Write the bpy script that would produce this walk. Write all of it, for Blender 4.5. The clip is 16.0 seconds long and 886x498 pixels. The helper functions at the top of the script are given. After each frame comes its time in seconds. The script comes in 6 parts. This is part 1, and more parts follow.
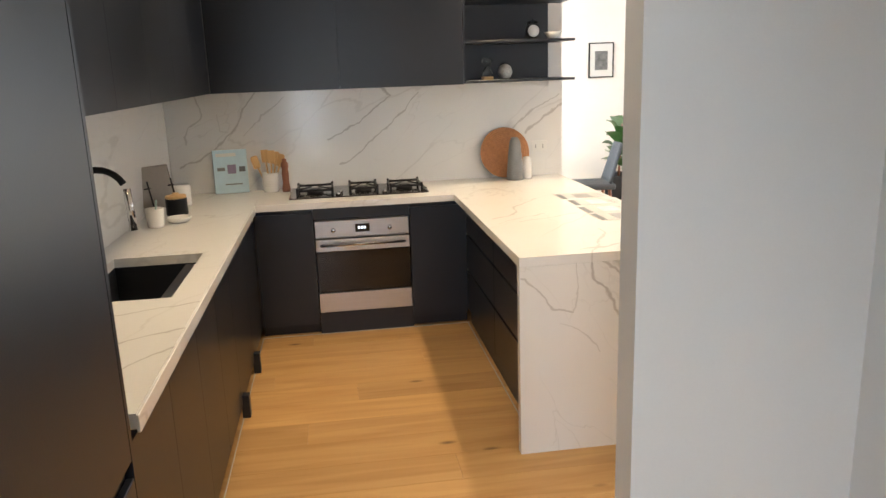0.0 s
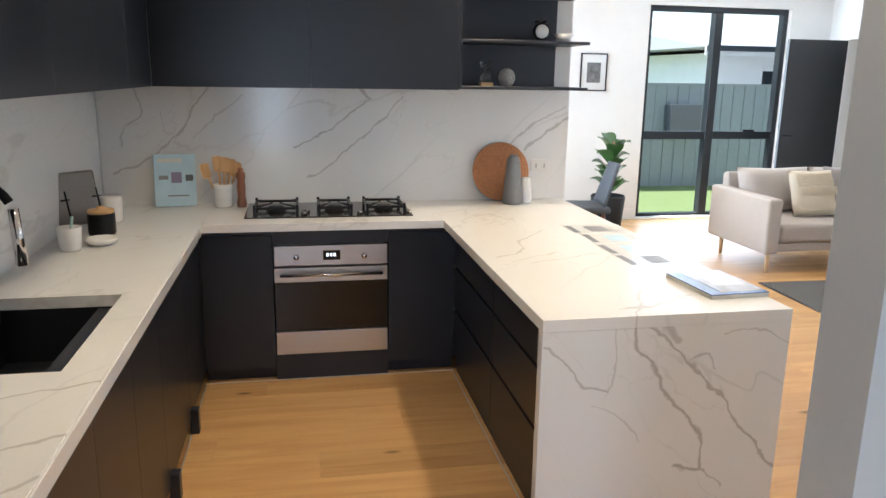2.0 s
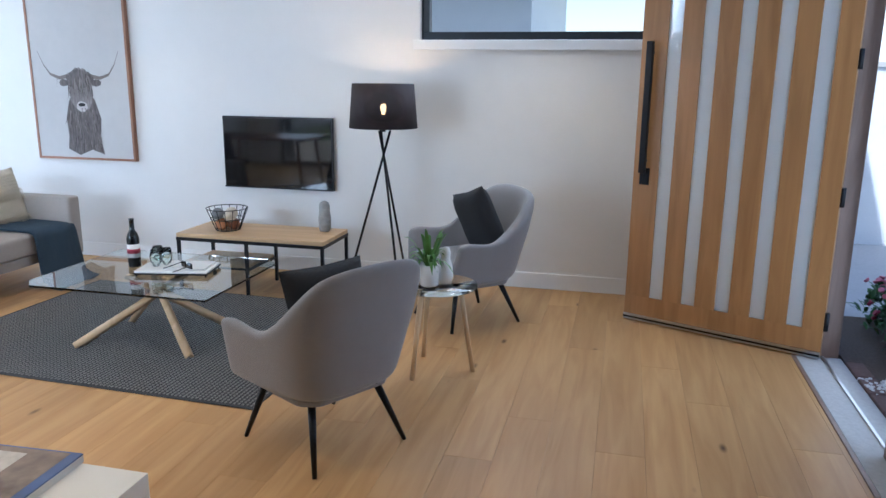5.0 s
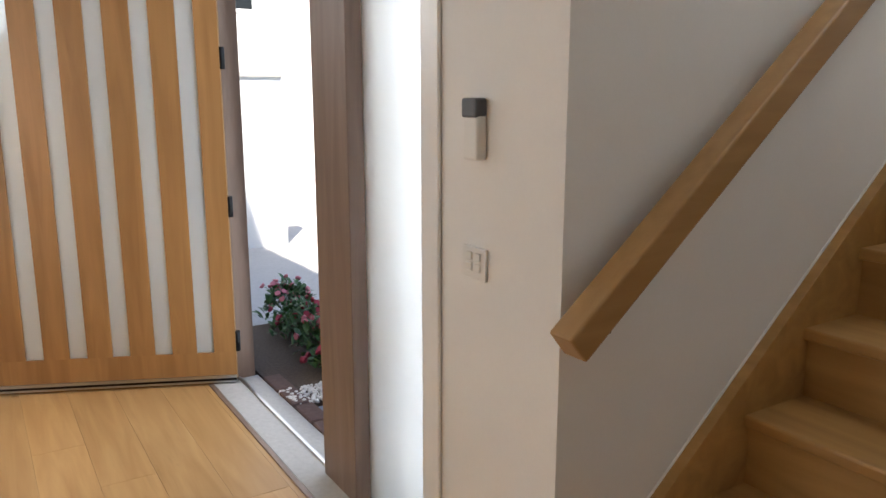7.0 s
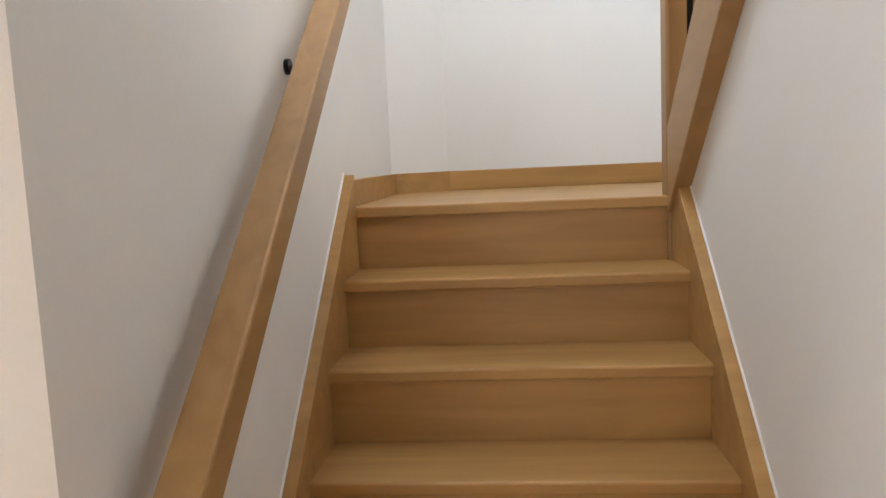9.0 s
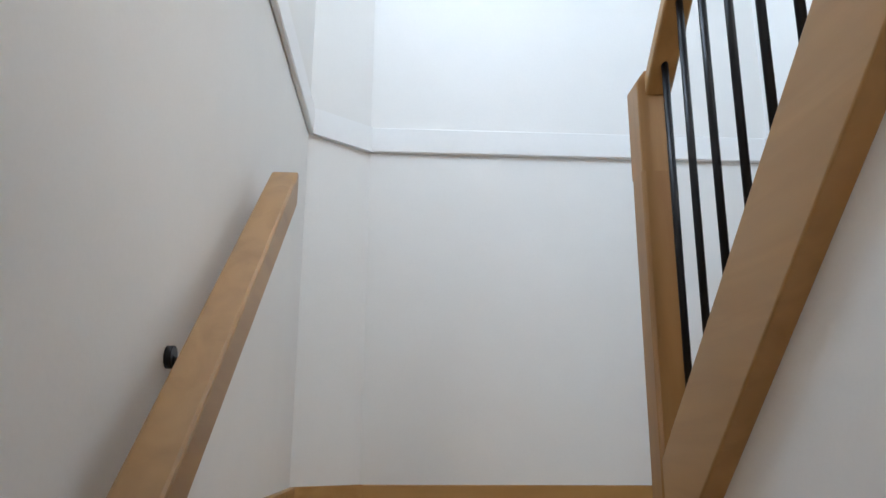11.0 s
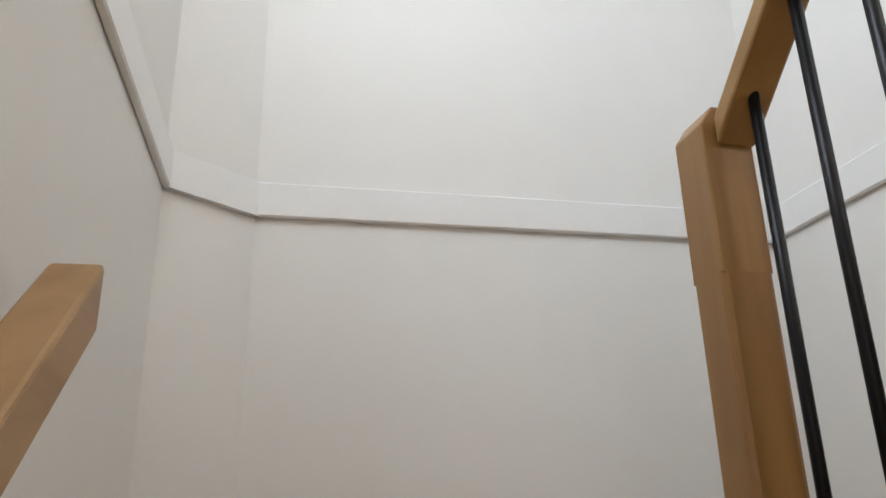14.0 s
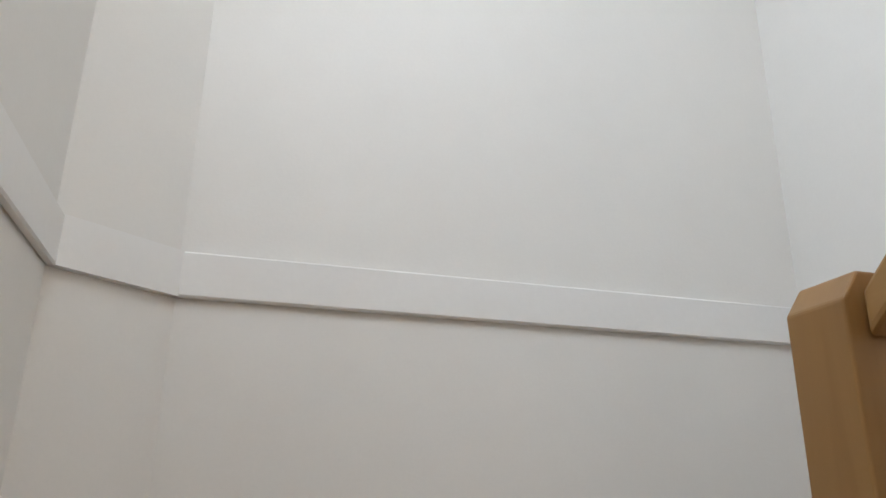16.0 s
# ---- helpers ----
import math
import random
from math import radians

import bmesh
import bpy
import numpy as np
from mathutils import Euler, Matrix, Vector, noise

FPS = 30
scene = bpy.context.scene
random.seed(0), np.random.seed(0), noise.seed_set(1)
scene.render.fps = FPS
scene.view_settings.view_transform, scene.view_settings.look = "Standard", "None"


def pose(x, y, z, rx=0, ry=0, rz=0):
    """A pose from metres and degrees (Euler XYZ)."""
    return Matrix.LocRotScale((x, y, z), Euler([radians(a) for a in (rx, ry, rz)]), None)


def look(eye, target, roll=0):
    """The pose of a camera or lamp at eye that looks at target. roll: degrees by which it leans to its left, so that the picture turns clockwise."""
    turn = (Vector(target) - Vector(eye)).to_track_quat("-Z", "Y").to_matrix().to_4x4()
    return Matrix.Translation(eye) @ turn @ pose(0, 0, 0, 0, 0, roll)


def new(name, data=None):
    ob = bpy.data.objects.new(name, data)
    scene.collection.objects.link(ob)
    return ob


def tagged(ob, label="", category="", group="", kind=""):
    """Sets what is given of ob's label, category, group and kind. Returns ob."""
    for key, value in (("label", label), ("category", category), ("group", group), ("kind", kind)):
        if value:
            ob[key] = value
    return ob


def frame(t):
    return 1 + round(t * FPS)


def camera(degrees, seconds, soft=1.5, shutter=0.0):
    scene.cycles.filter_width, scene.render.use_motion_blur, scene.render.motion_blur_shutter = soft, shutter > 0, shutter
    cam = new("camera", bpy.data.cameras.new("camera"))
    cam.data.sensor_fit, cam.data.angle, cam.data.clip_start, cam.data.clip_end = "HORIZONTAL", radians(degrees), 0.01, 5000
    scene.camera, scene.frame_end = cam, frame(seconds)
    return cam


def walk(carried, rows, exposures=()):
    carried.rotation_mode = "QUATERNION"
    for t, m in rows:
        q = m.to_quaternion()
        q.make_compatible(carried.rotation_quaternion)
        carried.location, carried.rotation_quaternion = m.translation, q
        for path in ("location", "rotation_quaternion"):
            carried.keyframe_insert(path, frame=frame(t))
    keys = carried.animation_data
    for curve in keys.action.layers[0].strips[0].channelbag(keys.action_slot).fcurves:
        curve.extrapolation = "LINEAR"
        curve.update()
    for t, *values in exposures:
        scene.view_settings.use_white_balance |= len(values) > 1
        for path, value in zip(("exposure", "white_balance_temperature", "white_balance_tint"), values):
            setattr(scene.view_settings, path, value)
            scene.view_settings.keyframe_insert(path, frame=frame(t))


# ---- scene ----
cam = camera(61.4, 16.0)
PATH = [
    (0, look((-0.135, 0.223, 1.651), (0.133, 2.149, 1.181), -2.0)),
    (0.5, look((-0.189, 0.421, 1.653), (0.166, 2.34, 1.215), -3.0)),
    (1, look((-0.201, 0.583, 1.629), (0.24, 2.481, 1.18), -1.8)),
    (1.5, look((-0.156, 0.808, 1.62), (0.279, 2.707, 1.168), 0.1)),
    (2, look((-0.148, 1.005, 1.623), (0.222, 2.918, 1.17), 0.9)),
    (2.5, look((-0.214, 1.231, 1.612), (0.289, 3.108, 1.14), 0.5)),
    (3, look((-0.224, 1.454, 1.604), (0.596, 3.209, 1.105), 0.2)),
    (3.5, look((-0.093, 1.701, 1.591), (1.019, 3.291, 1.106), -0.3)),
    (4, look((0.044, 1.913, 1.595), (1.453, 3.252, 1.125), 1.4)),
    (4.5, look((0.181, 2.08, 1.59), (1.887, 3.009, 1.115), 1.7)),
    (5, look((0.339, 2.279, 1.618), (2.234, 2.734, 1.168), 0.6)),
    (5.2, look((0.437, 2.306, 1.613), (2.36, 2.622, 1.165), 0.3)),
    (7.3, look((1.131, 2.168, 1.528), (2.587, 0.86, 1.117), -0.5)),
    (7.5, look((1.203, 2.14, 1.531), (2.49, 0.67, 1.103), -0.9)),
    (8, look((1.397, 2.046, 1.551), (2.235, 0.275, 1.147), -1.6)),
    (8.5, look((1.496, 1.988, 1.595), (1.925, 0.067, 1.245), -0.9)),
    (9, look((1.639, 1.953, 1.636), (1.827, -0.025, 1.406), -2.6)),
    (9.5, look((1.745, 1.876, 1.657), (1.736, -0.122, 1.56), -2.5)),
    (10, look((1.742, 1.714, 1.694), (1.654, -0.279, 1.833), -1.4)),
    (10.2, look((1.757, 1.637, 1.714), (1.617, -0.341, 1.974), 0.2)),
    (12.3, look((1.782, 1.177, 1.766), (1.718, -0.724, 2.385), 0.2)),
    (12.5, look((1.771, 1.101, 1.807), (1.653, -0.788, 2.455), -0.1)),
    (13, look((1.824, 0.954, 1.91), (1.457, -0.896, 2.575), -1.5)),
    (13.5, look((1.831, 0.823, 1.955), (1.395, -1.013, 2.619), -1.7)),
    (14, look((1.805, 0.673, 2.083), (1.413, -1.178, 2.731), -1.3)),
    (14.5, look((1.795, 0.574, 2.162), (1.45, -1.288, 2.807), -0.8)),
    (15, look((1.811, 0.466, 2.255), (1.407, -1.372, 2.93), -1.0)),
    (15.5, look((1.803, 0.406, 2.359), (1.29, -1.407, 3.031), -0.4)),
    (16, look((1.763, 0.325, 2.439), (1.27, -1.501, 3.089), 0.8)),
]
walk(cam, PATH, [(0, 1.65, 6900, 11), (1.5, 1.52, 6200, 10), (2.5, 1.38, 5750, 10), (4, 0.98, 5450, 10), (5.2, 0.84, 5250, 10), (7.3, 1.35, 7800, 13), (7.8, 1.55, 9800, 19), (8.2, 1.75, 10200, 21), (8.6, 1.88, 8500, 17), (9, 1.88, 6900, 13), (9.6, 1.92, 6000, 10), (10.2, 1.6, 5900, 10), (12.3, 1.15, 7400, 14), (16, 0.7, 7500, 15)])

# ---- light ----
world = bpy.data.worlds.new("sky")
scene.world = world
world.use_nodes = True
wn = world.node_tree.nodes
sky = wn.new("ShaderNodeTexSky")
sky.sky_type, sky.sun_disc = "NISHITA", False
sky.sun_elevation, sky.sun_rotation = radians(60), radians(-59)
world.node_tree.links.new(sky.outputs["Color"], wn["Background"].inputs["Color"])
wn["Background"].inputs["Strength"].default_value = 0.14
sun = new("sun", bpy.data.lights.new("sun", "SUN"))
sun.data.energy, sun.data.angle, sun.data.color = 5.0, radians(0.6), (1.0, 0.95, 0.88)
sun.matrix_world = look((-4, 2.4, 8), (0, 0, 0))


def area(name, eye, target, sx, sy, watts, color):
    ob = new(name, bpy.data.lights.new(name, "AREA"))
    ob.data.shape, ob.data.size, ob.data.size_y, ob.data.energy, ob.data.color = "RECTANGLE", sx, sy, watts, color
    ob.matrix_world = look(eye, target)
    return ob


DAY = (0.80, 0.90, 1.0)
area("window_light", (4.62, 9.1, 1.25), (4.62, 0, 1.0), 1.7, 2.3, 32, DAY)
area("garden_door_light", (-1.2, 7.3, 1.62), (6, 6.0, 1.2), 2.2, 1.1, 74, DAY)
area("high_window_light", (6.0, 2.9, 2.2), (0, 2.9, 1.6), 1.8, 0.55, 11, DAY)
area("entry_light", (4.3, 0.98, 1.15), (4.3, 6, 1.0), 1.2, 2.1, 6, DAY)
area("sidelight_light", (3.05, 0.85, 1.2), (3.05, 6, 1.2), 0.7, 2.3, 9, DAY)
# added fill from behind the start of the walk; no such source is seen
area("hall_window_light", (-0.75, -2.2, 1.35), (0.6, 1.7, 1.2), 0.75, 1.9, 19, (0.70, 0.82, 1.0))
# added bluish fill to brighten the wall of the upper stairwell
area("stair_window_light", (2.0, 0.075, 4.25), (0.0, -0.5, 3.6), 1.0, 1.0, 17, (0.66, 0.82, 1.0))
# added warm fill from the unseen upper floor, aimed at the stair side wall
area("upper_hall_light", (-0.6, 2.2, 4.6), (2.1, -0.6, 3.5), 1.2, 1.2, 21, (1.0, 0.92, 0.84))


def spot(eye, watts, color, degrees=110):
    ob = new("downlight_beam", bpy.data.lights.new("downlight_beam", "SPOT"))
    ob.data.energy, ob.data.color, ob.data.spot_size, ob.data.spot_blend = watts, color, radians(degrees), 0.6
    ob.data.shadow_soft_size = 0.045
    ob.matrix_world = look(eye, (eye[0], eye[1] + 0.001, 0))
    return ob


CEIL = 2.55
WARM = (1.0, 0.80, 0.54)
# first two and sixth to eighth follow from island shadow and bench reflections
DOWNLIGHTS = [(1.05, 4.9), (1.05, 3.75), (-0.45, 4.1), (-0.6, 2.9), (0.40, 2.15), (3.72, 7.66), (3.75, 6.05), (2.32, 6.05), (2.32, 7.66), (2.32, 4.45), (3.75, 4.45), (2.32, 2.85), (0.0, 0.4), (5.18, 6.05), (5.18, 4.45), (5.18, 2.85)]
# the other downlights are added to brighten floor, walls and cabinets
POWER = [21, 21, 15, 13, 18, 10, 8, 11, 15, 22, 6, 3, 7, 6, 9, 17]
for (dx, dy), watts in zip(DOWNLIGHTS, POWER):
    spot((dx, dy, CEIL - 0.03), watts, WARM)


# ---- materials ----
def mat(name, color, rough=0.5, metal=0.0, grain=0.06, scale=30.0, bump=0.05, stretch=(1, 1, 1), blotch=0.05, **more):
    m = bpy.data.materials.new(name)
    m.use_nodes = True
    n, l = m.node_tree.nodes, m.node_tree.links
    b = n["Principled BSDF"]
    b.inputs["Roughness"].default_value, b.inputs["Metallic"].default_value = rough, metal
    co, mp = n.new("ShaderNodeTexCoord"), n.new("ShaderNodeMapping")
    mp.inputs["Scale"].default_value = stretch
    l.new(co.outputs["Object"], mp.inputs["Vector"])
    fine, big = n.new("ShaderNodeTexNoise"), n.new("ShaderNodeTexNoise")
    fine.inputs["Scale"].default_value, fine.inputs["Detail"].default_value = scale, 5
    big.inputs["Scale"].default_value = scale * 0.06
    for tex in (fine, big):
        l.new(mp.outputs["Vector"], tex.inputs["Vector"])
    mix, mix2 = n.new("ShaderNodeMix"), n.new("ShaderNodeMix")
    for q in (mix, mix2):
        q.data_type = "RGBA"
    c = Vector(color)
    mix.inputs["A"].default_value, mix.inputs["B"].default_value = (*(c * (1 - grain)), 1), (*[min(v * (1 + grain), 1) for v in c], 1)
    l.new(fine.outputs["Fac"], mix.inputs["Factor"])
    mix2.blend_type = "MULTIPLY"
    mix2.inputs["B"].default_value = (1 - 2 * blotch,) * 3 + (1,)
    l.new(big.outputs["Fac"], mix2.inputs["Factor"])
    l.new(mix.outputs["Result"], mix2.inputs["A"])
    l.new(mix2.outputs["Result"], b.inputs["Base Color"])
    if bump:
        bp = n.new("ShaderNodeBump")
        bp.inputs["Strength"].default_value, bp.inputs["Distance"].default_value = bump, 0.01
        l.new(fine.outputs["Fac"], bp.inputs["Height"])
        l.new(bp.outputs["Normal"], b.inputs["Normal"])
    for key, value in more.items():
        b.inputs[key.replace("_", " ")].default_value = value
    return m


def wood(name, dark, light, axis=0, rough=0.42, knots=False, random_tone=0.0):
    m = bpy.data.materials.new(name)
    m.use_nodes = True
    n, l = m.node_tree.nodes, m.node_tree.links
    b = n["Principled BSDF"]
    b.inputs["Roughness"].default_value = rough
    co, mp, info = n.new("ShaderNodeTexCoord"), n.new("ShaderNodeMapping"), n.new("ShaderNodeObjectInfo")
    add, sc = n.new("ShaderNodeVectorMath"), n.new("ShaderNodeVectorMath")
    sc.operation = "SCALE"
    sc.inputs[0].default_value, add.operation = (37, 23, 11), "ADD"
    l.new(info.outputs["Random"], sc.inputs["Scale"])
    l.new(co.outputs["Object"], add.inputs[0])
    l.new(sc.outputs["Vector"], add.inputs[1])
    s = [9.0, 9.0, 9.0]
    s[axis] = 0.8
    mp.inputs["Scale"].default_value = s
    l.new(add.outputs["Vector"], mp.inputs["Vector"])
    tex = n.new("ShaderNodeTexNoise")
    tex.inputs["Scale"].default_value, tex.inputs["Detail"].default_value, tex.inputs["Distortion"].default_value = 1.6, 8, 0.8
    l.new(mp.outputs["Vector"], tex.inputs["Vector"])
    ramp = n.new("ShaderNodeValToRGB")
    ramp.color_ramp.elements[0].color, ramp.color_ramp.elements[1].color = (*dark, 1), (*light, 1)
    ramp.color_ramp.elements[0].position, ramp.color_ramp.elements[1].position = 0.28, 0.68
    l.new(tex.outputs["Fac"], ramp.inputs["Fac"])
    out = ramp.outputs["Color"]
    if knots:
        vo, kr, km = n.new("ShaderNodeTexVoronoi"), n.new("ShaderNodeValToRGB"), n.new("ShaderNodeMix")
        vo.inputs["Scale"].default_value = 1.7
        mp2 = n.new("ShaderNodeMapping")
        s2 = [3.2, 3.2, 3.2]
        s2[axis] = 1.3
        mp2.inputs["Scale"].default_value = s2
        l.new(add.outputs["Vector"], mp2.inputs["Vector"])
        l.new(mp2.outputs["Vector"], vo.inputs["Vector"])
        kr.color_ramp.elements[0].color, kr.color_ramp.elements[1].color = (1, 1, 1, 1), (0, 0, 0, 1)
        kr.color_ramp.elements[0].position, kr.color_ramp.elements[1].position = 0.02, 0.115
        l.new(vo.outputs["Distance"], kr.inputs["Fac"])
        km.data_type = "RGBA"
        km.inputs["B"].default_value = (dark[0] * 0.25, dark[1] * 0.22, dark[2] * 0.2, 1)
        some, gate = n.new("ShaderNodeMath"), n.new("ShaderNodeMath")
        some.operation, some.inputs[1].default_value, gate.operation = "GREATER_THAN", 0.40, "MULTIPLY"
        l.new(vo.outputs["Color"], some.inputs[0])
        l.new(kr.outputs["Color"], gate.inputs[0])
        l.new(some.outputs[0], gate.inputs[1])
        l.new(gate.outputs[0], km.inputs["Factor"])
        l.new(out, km.inputs["A"])
        out = km.outputs["Result"]
    if knots:
        st, sr, sm, mp3 = n.new("ShaderNodeTexNoise"), n.new("ShaderNodeMapRange"), n.new("ShaderNodeMix"), n.new("ShaderNodeMapping")
        s3 = [22.0, 22.0, 22.0]
        s3[axis] = 1.5
        mp3.inputs["Scale"].default_value = s3
        l.new(add.outputs["Vector"], mp3.inputs["Vector"])
        l.new(mp3.outputs["Vector"], st.inputs["Vector"])
        st.inputs["Scale"].default_value, st.inputs["Detail"].default_value = 1.0, 3
        sr.inputs["From Min"].default_value, sr.inputs["From Max"].default_value = 0.62, 0.76
        sr.inputs["To Max"].default_value = 0.22
        l.new(st.outputs["Fac"], sr.inputs["Value"])
        sm.data_type = "RGBA"
        sm.inputs["B"].default_value = (dark[0] * 0.5, dark[1] * 0.45, dark[2] * 0.42, 1)
        l.new(sr.outputs["Result"], sm.inputs["Factor"])
        l.new(out, sm.inputs["A"])
        out = sm.outputs["Result"]
    if random_tone:
        hs, ma = n.new("ShaderNodeHueSaturation"), n.new("ShaderNodeMapRange")
        ma.inputs["To Min"].default_value, ma.inputs["To Max"].default_value = 1 - random_tone, 1 + random_tone
        l.new(info.outputs["Random"], ma.inputs["Value"])
        l.new(ma.outputs["Result"], hs.inputs["Value"])
        l.new(out, hs.inputs["Color"])
        out = hs.outputs["Color"]
    if knots:
        b.inputs["Specular IOR Level"].default_value = 0.32
    l.new(out, b.inputs["Base Color"])
    bp = n.new("ShaderNodeBump")
    bp.inputs["Strength"].default_value, bp.inputs["Distance"].default_value = 0.08, 0.004
    l.new(tex.outputs["Fac"], bp.inputs["Height"])
    l.new(bp.outputs["Normal"], b.inputs["Normal"])
    return m


def marble(name, slant, seed, wide_, low, squash, axes, veins):
    """White engineered stone: faint hair veins along the slant, and broad veins given as (width, strength, points) in the plane of two axes."""
    m = bpy.data.materials.new(name)
    m.use_nodes = True
    n, l = m.node_tree.nodes, m.node_tree.links
    b = n["Principled BSDF"]
    b.inputs["Roughness"].default_value = 0.16
    co, add = n.new("ShaderNodeTexCoord"), n.new("ShaderNodeVectorMath")
    add.operation, add.inputs[1].default_value = "ADD", (seed, seed * 0.6, seed * 0.3)
    l.new(co.outputs["Object"], add.inputs[0])
    flat = n.new("ShaderNodeVectorMath")
    flat.operation, flat.inputs[1].default_value = "MULTIPLY", squash
    l.new(add.outputs["Vector"], flat.inputs[0])
    along = Vector(slant).normalized()
    side = along.cross(Vector((0.2, 1, 0.1))).normalized()
    up = along.cross(side)
    comb = n.new("ShaderNodeCombineXYZ")
    for k, (axis, stretch) in enumerate(((along, 0.32), (side, 1.0), (up, 0.9))):
        dot = n.new("ShaderNodeVectorMath")
        dot.operation, dot.inputs[1].default_value = "DOT_PRODUCT", axis * stretch
        l.new(flat.outputs["Vector"], dot.inputs[0])
        l.new(dot.outputs["Value"], comb.inputs[k])
    total = None
    for scale, wide, strength, off in ((1.9, wide_, 0.20, 0.0), (4.1, wide_ * 0.6, 0.16, 4.7)):
        warp, sc, push = n.new("ShaderNodeTexNoise"), n.new("ShaderNodeVectorMath"), n.new("ShaderNodeVectorMath")
        warp.inputs["Scale"].default_value, warp.inputs["Detail"].default_value = 3.2, 4
        l.new(comb.outputs["Vector"], warp.inputs["Vector"])
        sc.operation, push.operation = "SCALE", "ADD"
        sc.inputs["Scale"].default_value = 0.42
        l.new(warp.outputs["Color"], sc.inputs[0])
        l.new(comb.outputs["Vector"], push.inputs[0])
        l.new(sc.outputs["Vector"], push.inputs[1])
        cells = n.new("ShaderNodeTexVoronoi")
        cells.feature = "DISTANCE_TO_EDGE"
        cells.inputs["Scale"].default_value = scale
        mp = n.new("ShaderNodeMapping")
        mp.inputs["Location"].default_value = (off, off * 0.7, off * 0.3)
        l.new(push.outputs["Vector"], mp.inputs["Vector"])
        l.new(mp.outputs["Vector"], cells.inputs["Vector"])
        rg = n.new("ShaderNodeMapRange")
        rg.inputs["From Min"].default_value, rg.inputs["From Max"].default_value = wide * 0.25, wide
        rg.inputs["To Min"].default_value, rg.inputs["To Max"].default_value = strength, 0.0
        l.new(cells.outputs["Distance"], rg.inputs["Value"])
        gate, gr, mu = n.new("ShaderNodeTexNoise"), n.new("ShaderNodeMapRange"), n.new("ShaderNodeMath")
        gate.inputs["Scale"].default_value = 2.6
        gr.inputs["From Min"].default_value, gr.inputs["From Max"].default_value = low, low + 0.13
        l.new(mp.outputs["Vector"], gate.inputs["Vector"])
        l.new(gate.outputs["Fac"], gr.inputs["Value"])
        mu.operation = "MULTIPLY"
        l.new(rg.outputs["Result"], mu.inputs[0])
        l.new(gr.outputs["Result"], mu.inputs[1])
        if total is None:
            total = mu.outputs[0]
        else:
            ad = n.new("ShaderNodeMath")
            ad.operation, ad.use_clamp = "MAXIMUM", True
            l.new(total, ad.inputs[0])
            l.new(mu.outputs[0], ad.inputs[1])
            total = ad.outputs[0]
    # broad veins: wavering segments whose width swells and thins
    put = lambda u, v: tuple({axes[0]: u, axes[1]: v}.get(k, 0.0) for k in range(3))
    plane = n.new("ShaderNodeVectorMath")
    plane.operation, plane.inputs[1].default_value = "MULTIPLY", put(1, 1)
    l.new(co.outputs["Object"], plane.inputs[0])
    place = plane.outputs["Vector"]
    for scale, push_by in ((6.0, 0.085), (28.0, 0.022)):
        warp, centre, sc, push = n.new("ShaderNodeTexNoise"), n.new("ShaderNodeVectorMath"), n.new("ShaderNodeVectorMath"), n.new("ShaderNodeVectorMath")
        warp.inputs["Scale"].default_value, warp.inputs["Detail"].default_value = scale, 2
        l.new(plane.outputs["Vector"], warp.inputs["Vector"])
        centre.operation, centre.inputs[1].default_value = "SUBTRACT", (0.5, 0.5, 0.5)
        l.new(warp.outputs["Color"], centre.inputs[0])
        sc.operation, sc.inputs[1].default_value = "MULTIPLY", put(push_by, push_by)
        l.new(centre.outputs["Vector"], sc.inputs[0])
        push.operation = "ADD"
        l.new(place, push.inputs[0])
        l.new(sc.outputs["Vector"], push.inputs[1])
        place = push.outputs["Vector"]
    swell, swr = n.new("ShaderNodeTexNoise"), n.new("ShaderNodeMapRange")
    swell.inputs["Scale"].default_value, swell.inputs["Detail"].default_value = 11.0, 2
    l.new(plane.outputs["Vector"], swell.inputs["Vector"])
    swr.inputs["From Min"].default_value, swr.inputs["From Max"].default_value = 0.32, 0.68
    swr.inputs["To Min"].default_value, swr.inputs["To Max"].default_value = 2.2, 0.75
    l.new(swell.outputs["Fac"], swr.inputs["Value"])
    for wide, strength, points in veins:
        for p, q in zip(points, points[1:]):
            ab = Vector(put(q[0] - p[0], q[1] - p[1]))
            rel, dot, clamp, sc, off, far, grow, rg, top = (n.new("ShaderNode" + k) for k in ("VectorMath", "VectorMath", "Math", "VectorMath", "VectorMath", "VectorMath", "Math", "MapRange", "Math"))
            rel.operation, rel.inputs[1].default_value = "SUBTRACT", put(*p)
            l.new(place, rel.inputs[0])
            dot.operation, dot.inputs[1].default_value = "DOT_PRODUCT", ab / ab.length_squared
            l.new(rel.outputs["Vector"], dot.inputs[0])
            clamp.operation, clamp.use_clamp, clamp.inputs[1].default_value = "ADD", True, 0.0
            l.new(dot.outputs["Value"], clamp.inputs[0])
            sc.operation, sc.inputs[0].default_value = "SCALE", ab
            l.new(clamp.outputs[0], sc.inputs["Scale"])
            off.operation, far.operation = "SUBTRACT", "LENGTH"
            l.new(rel.outputs["Vector"], off.inputs[0])
            l.new(sc.outputs["Vector"], off.inputs[1])
            l.new(off.outputs["Vector"], far.inputs[0])
            grow.operation = "MULTIPLY"
            l.new(far.outputs["Value"], grow.inputs[0])
            l.new(swr.outputs["Result"], grow.inputs[1])
            rg.inputs["From Min"].default_value, rg.inputs["From Max"].default_value = wide * 0.3, wide
            rg.inputs["To Min"].default_value, rg.inputs["To Max"].default_value = strength, 0.0
            l.new(grow.outputs[0], rg.inputs["Value"])
            top.operation = "MAXIMUM"
            l.new(total, top.inputs[0])
            l.new(rg.outputs["Result"], top.inputs[1])
            total = top.outputs[0]
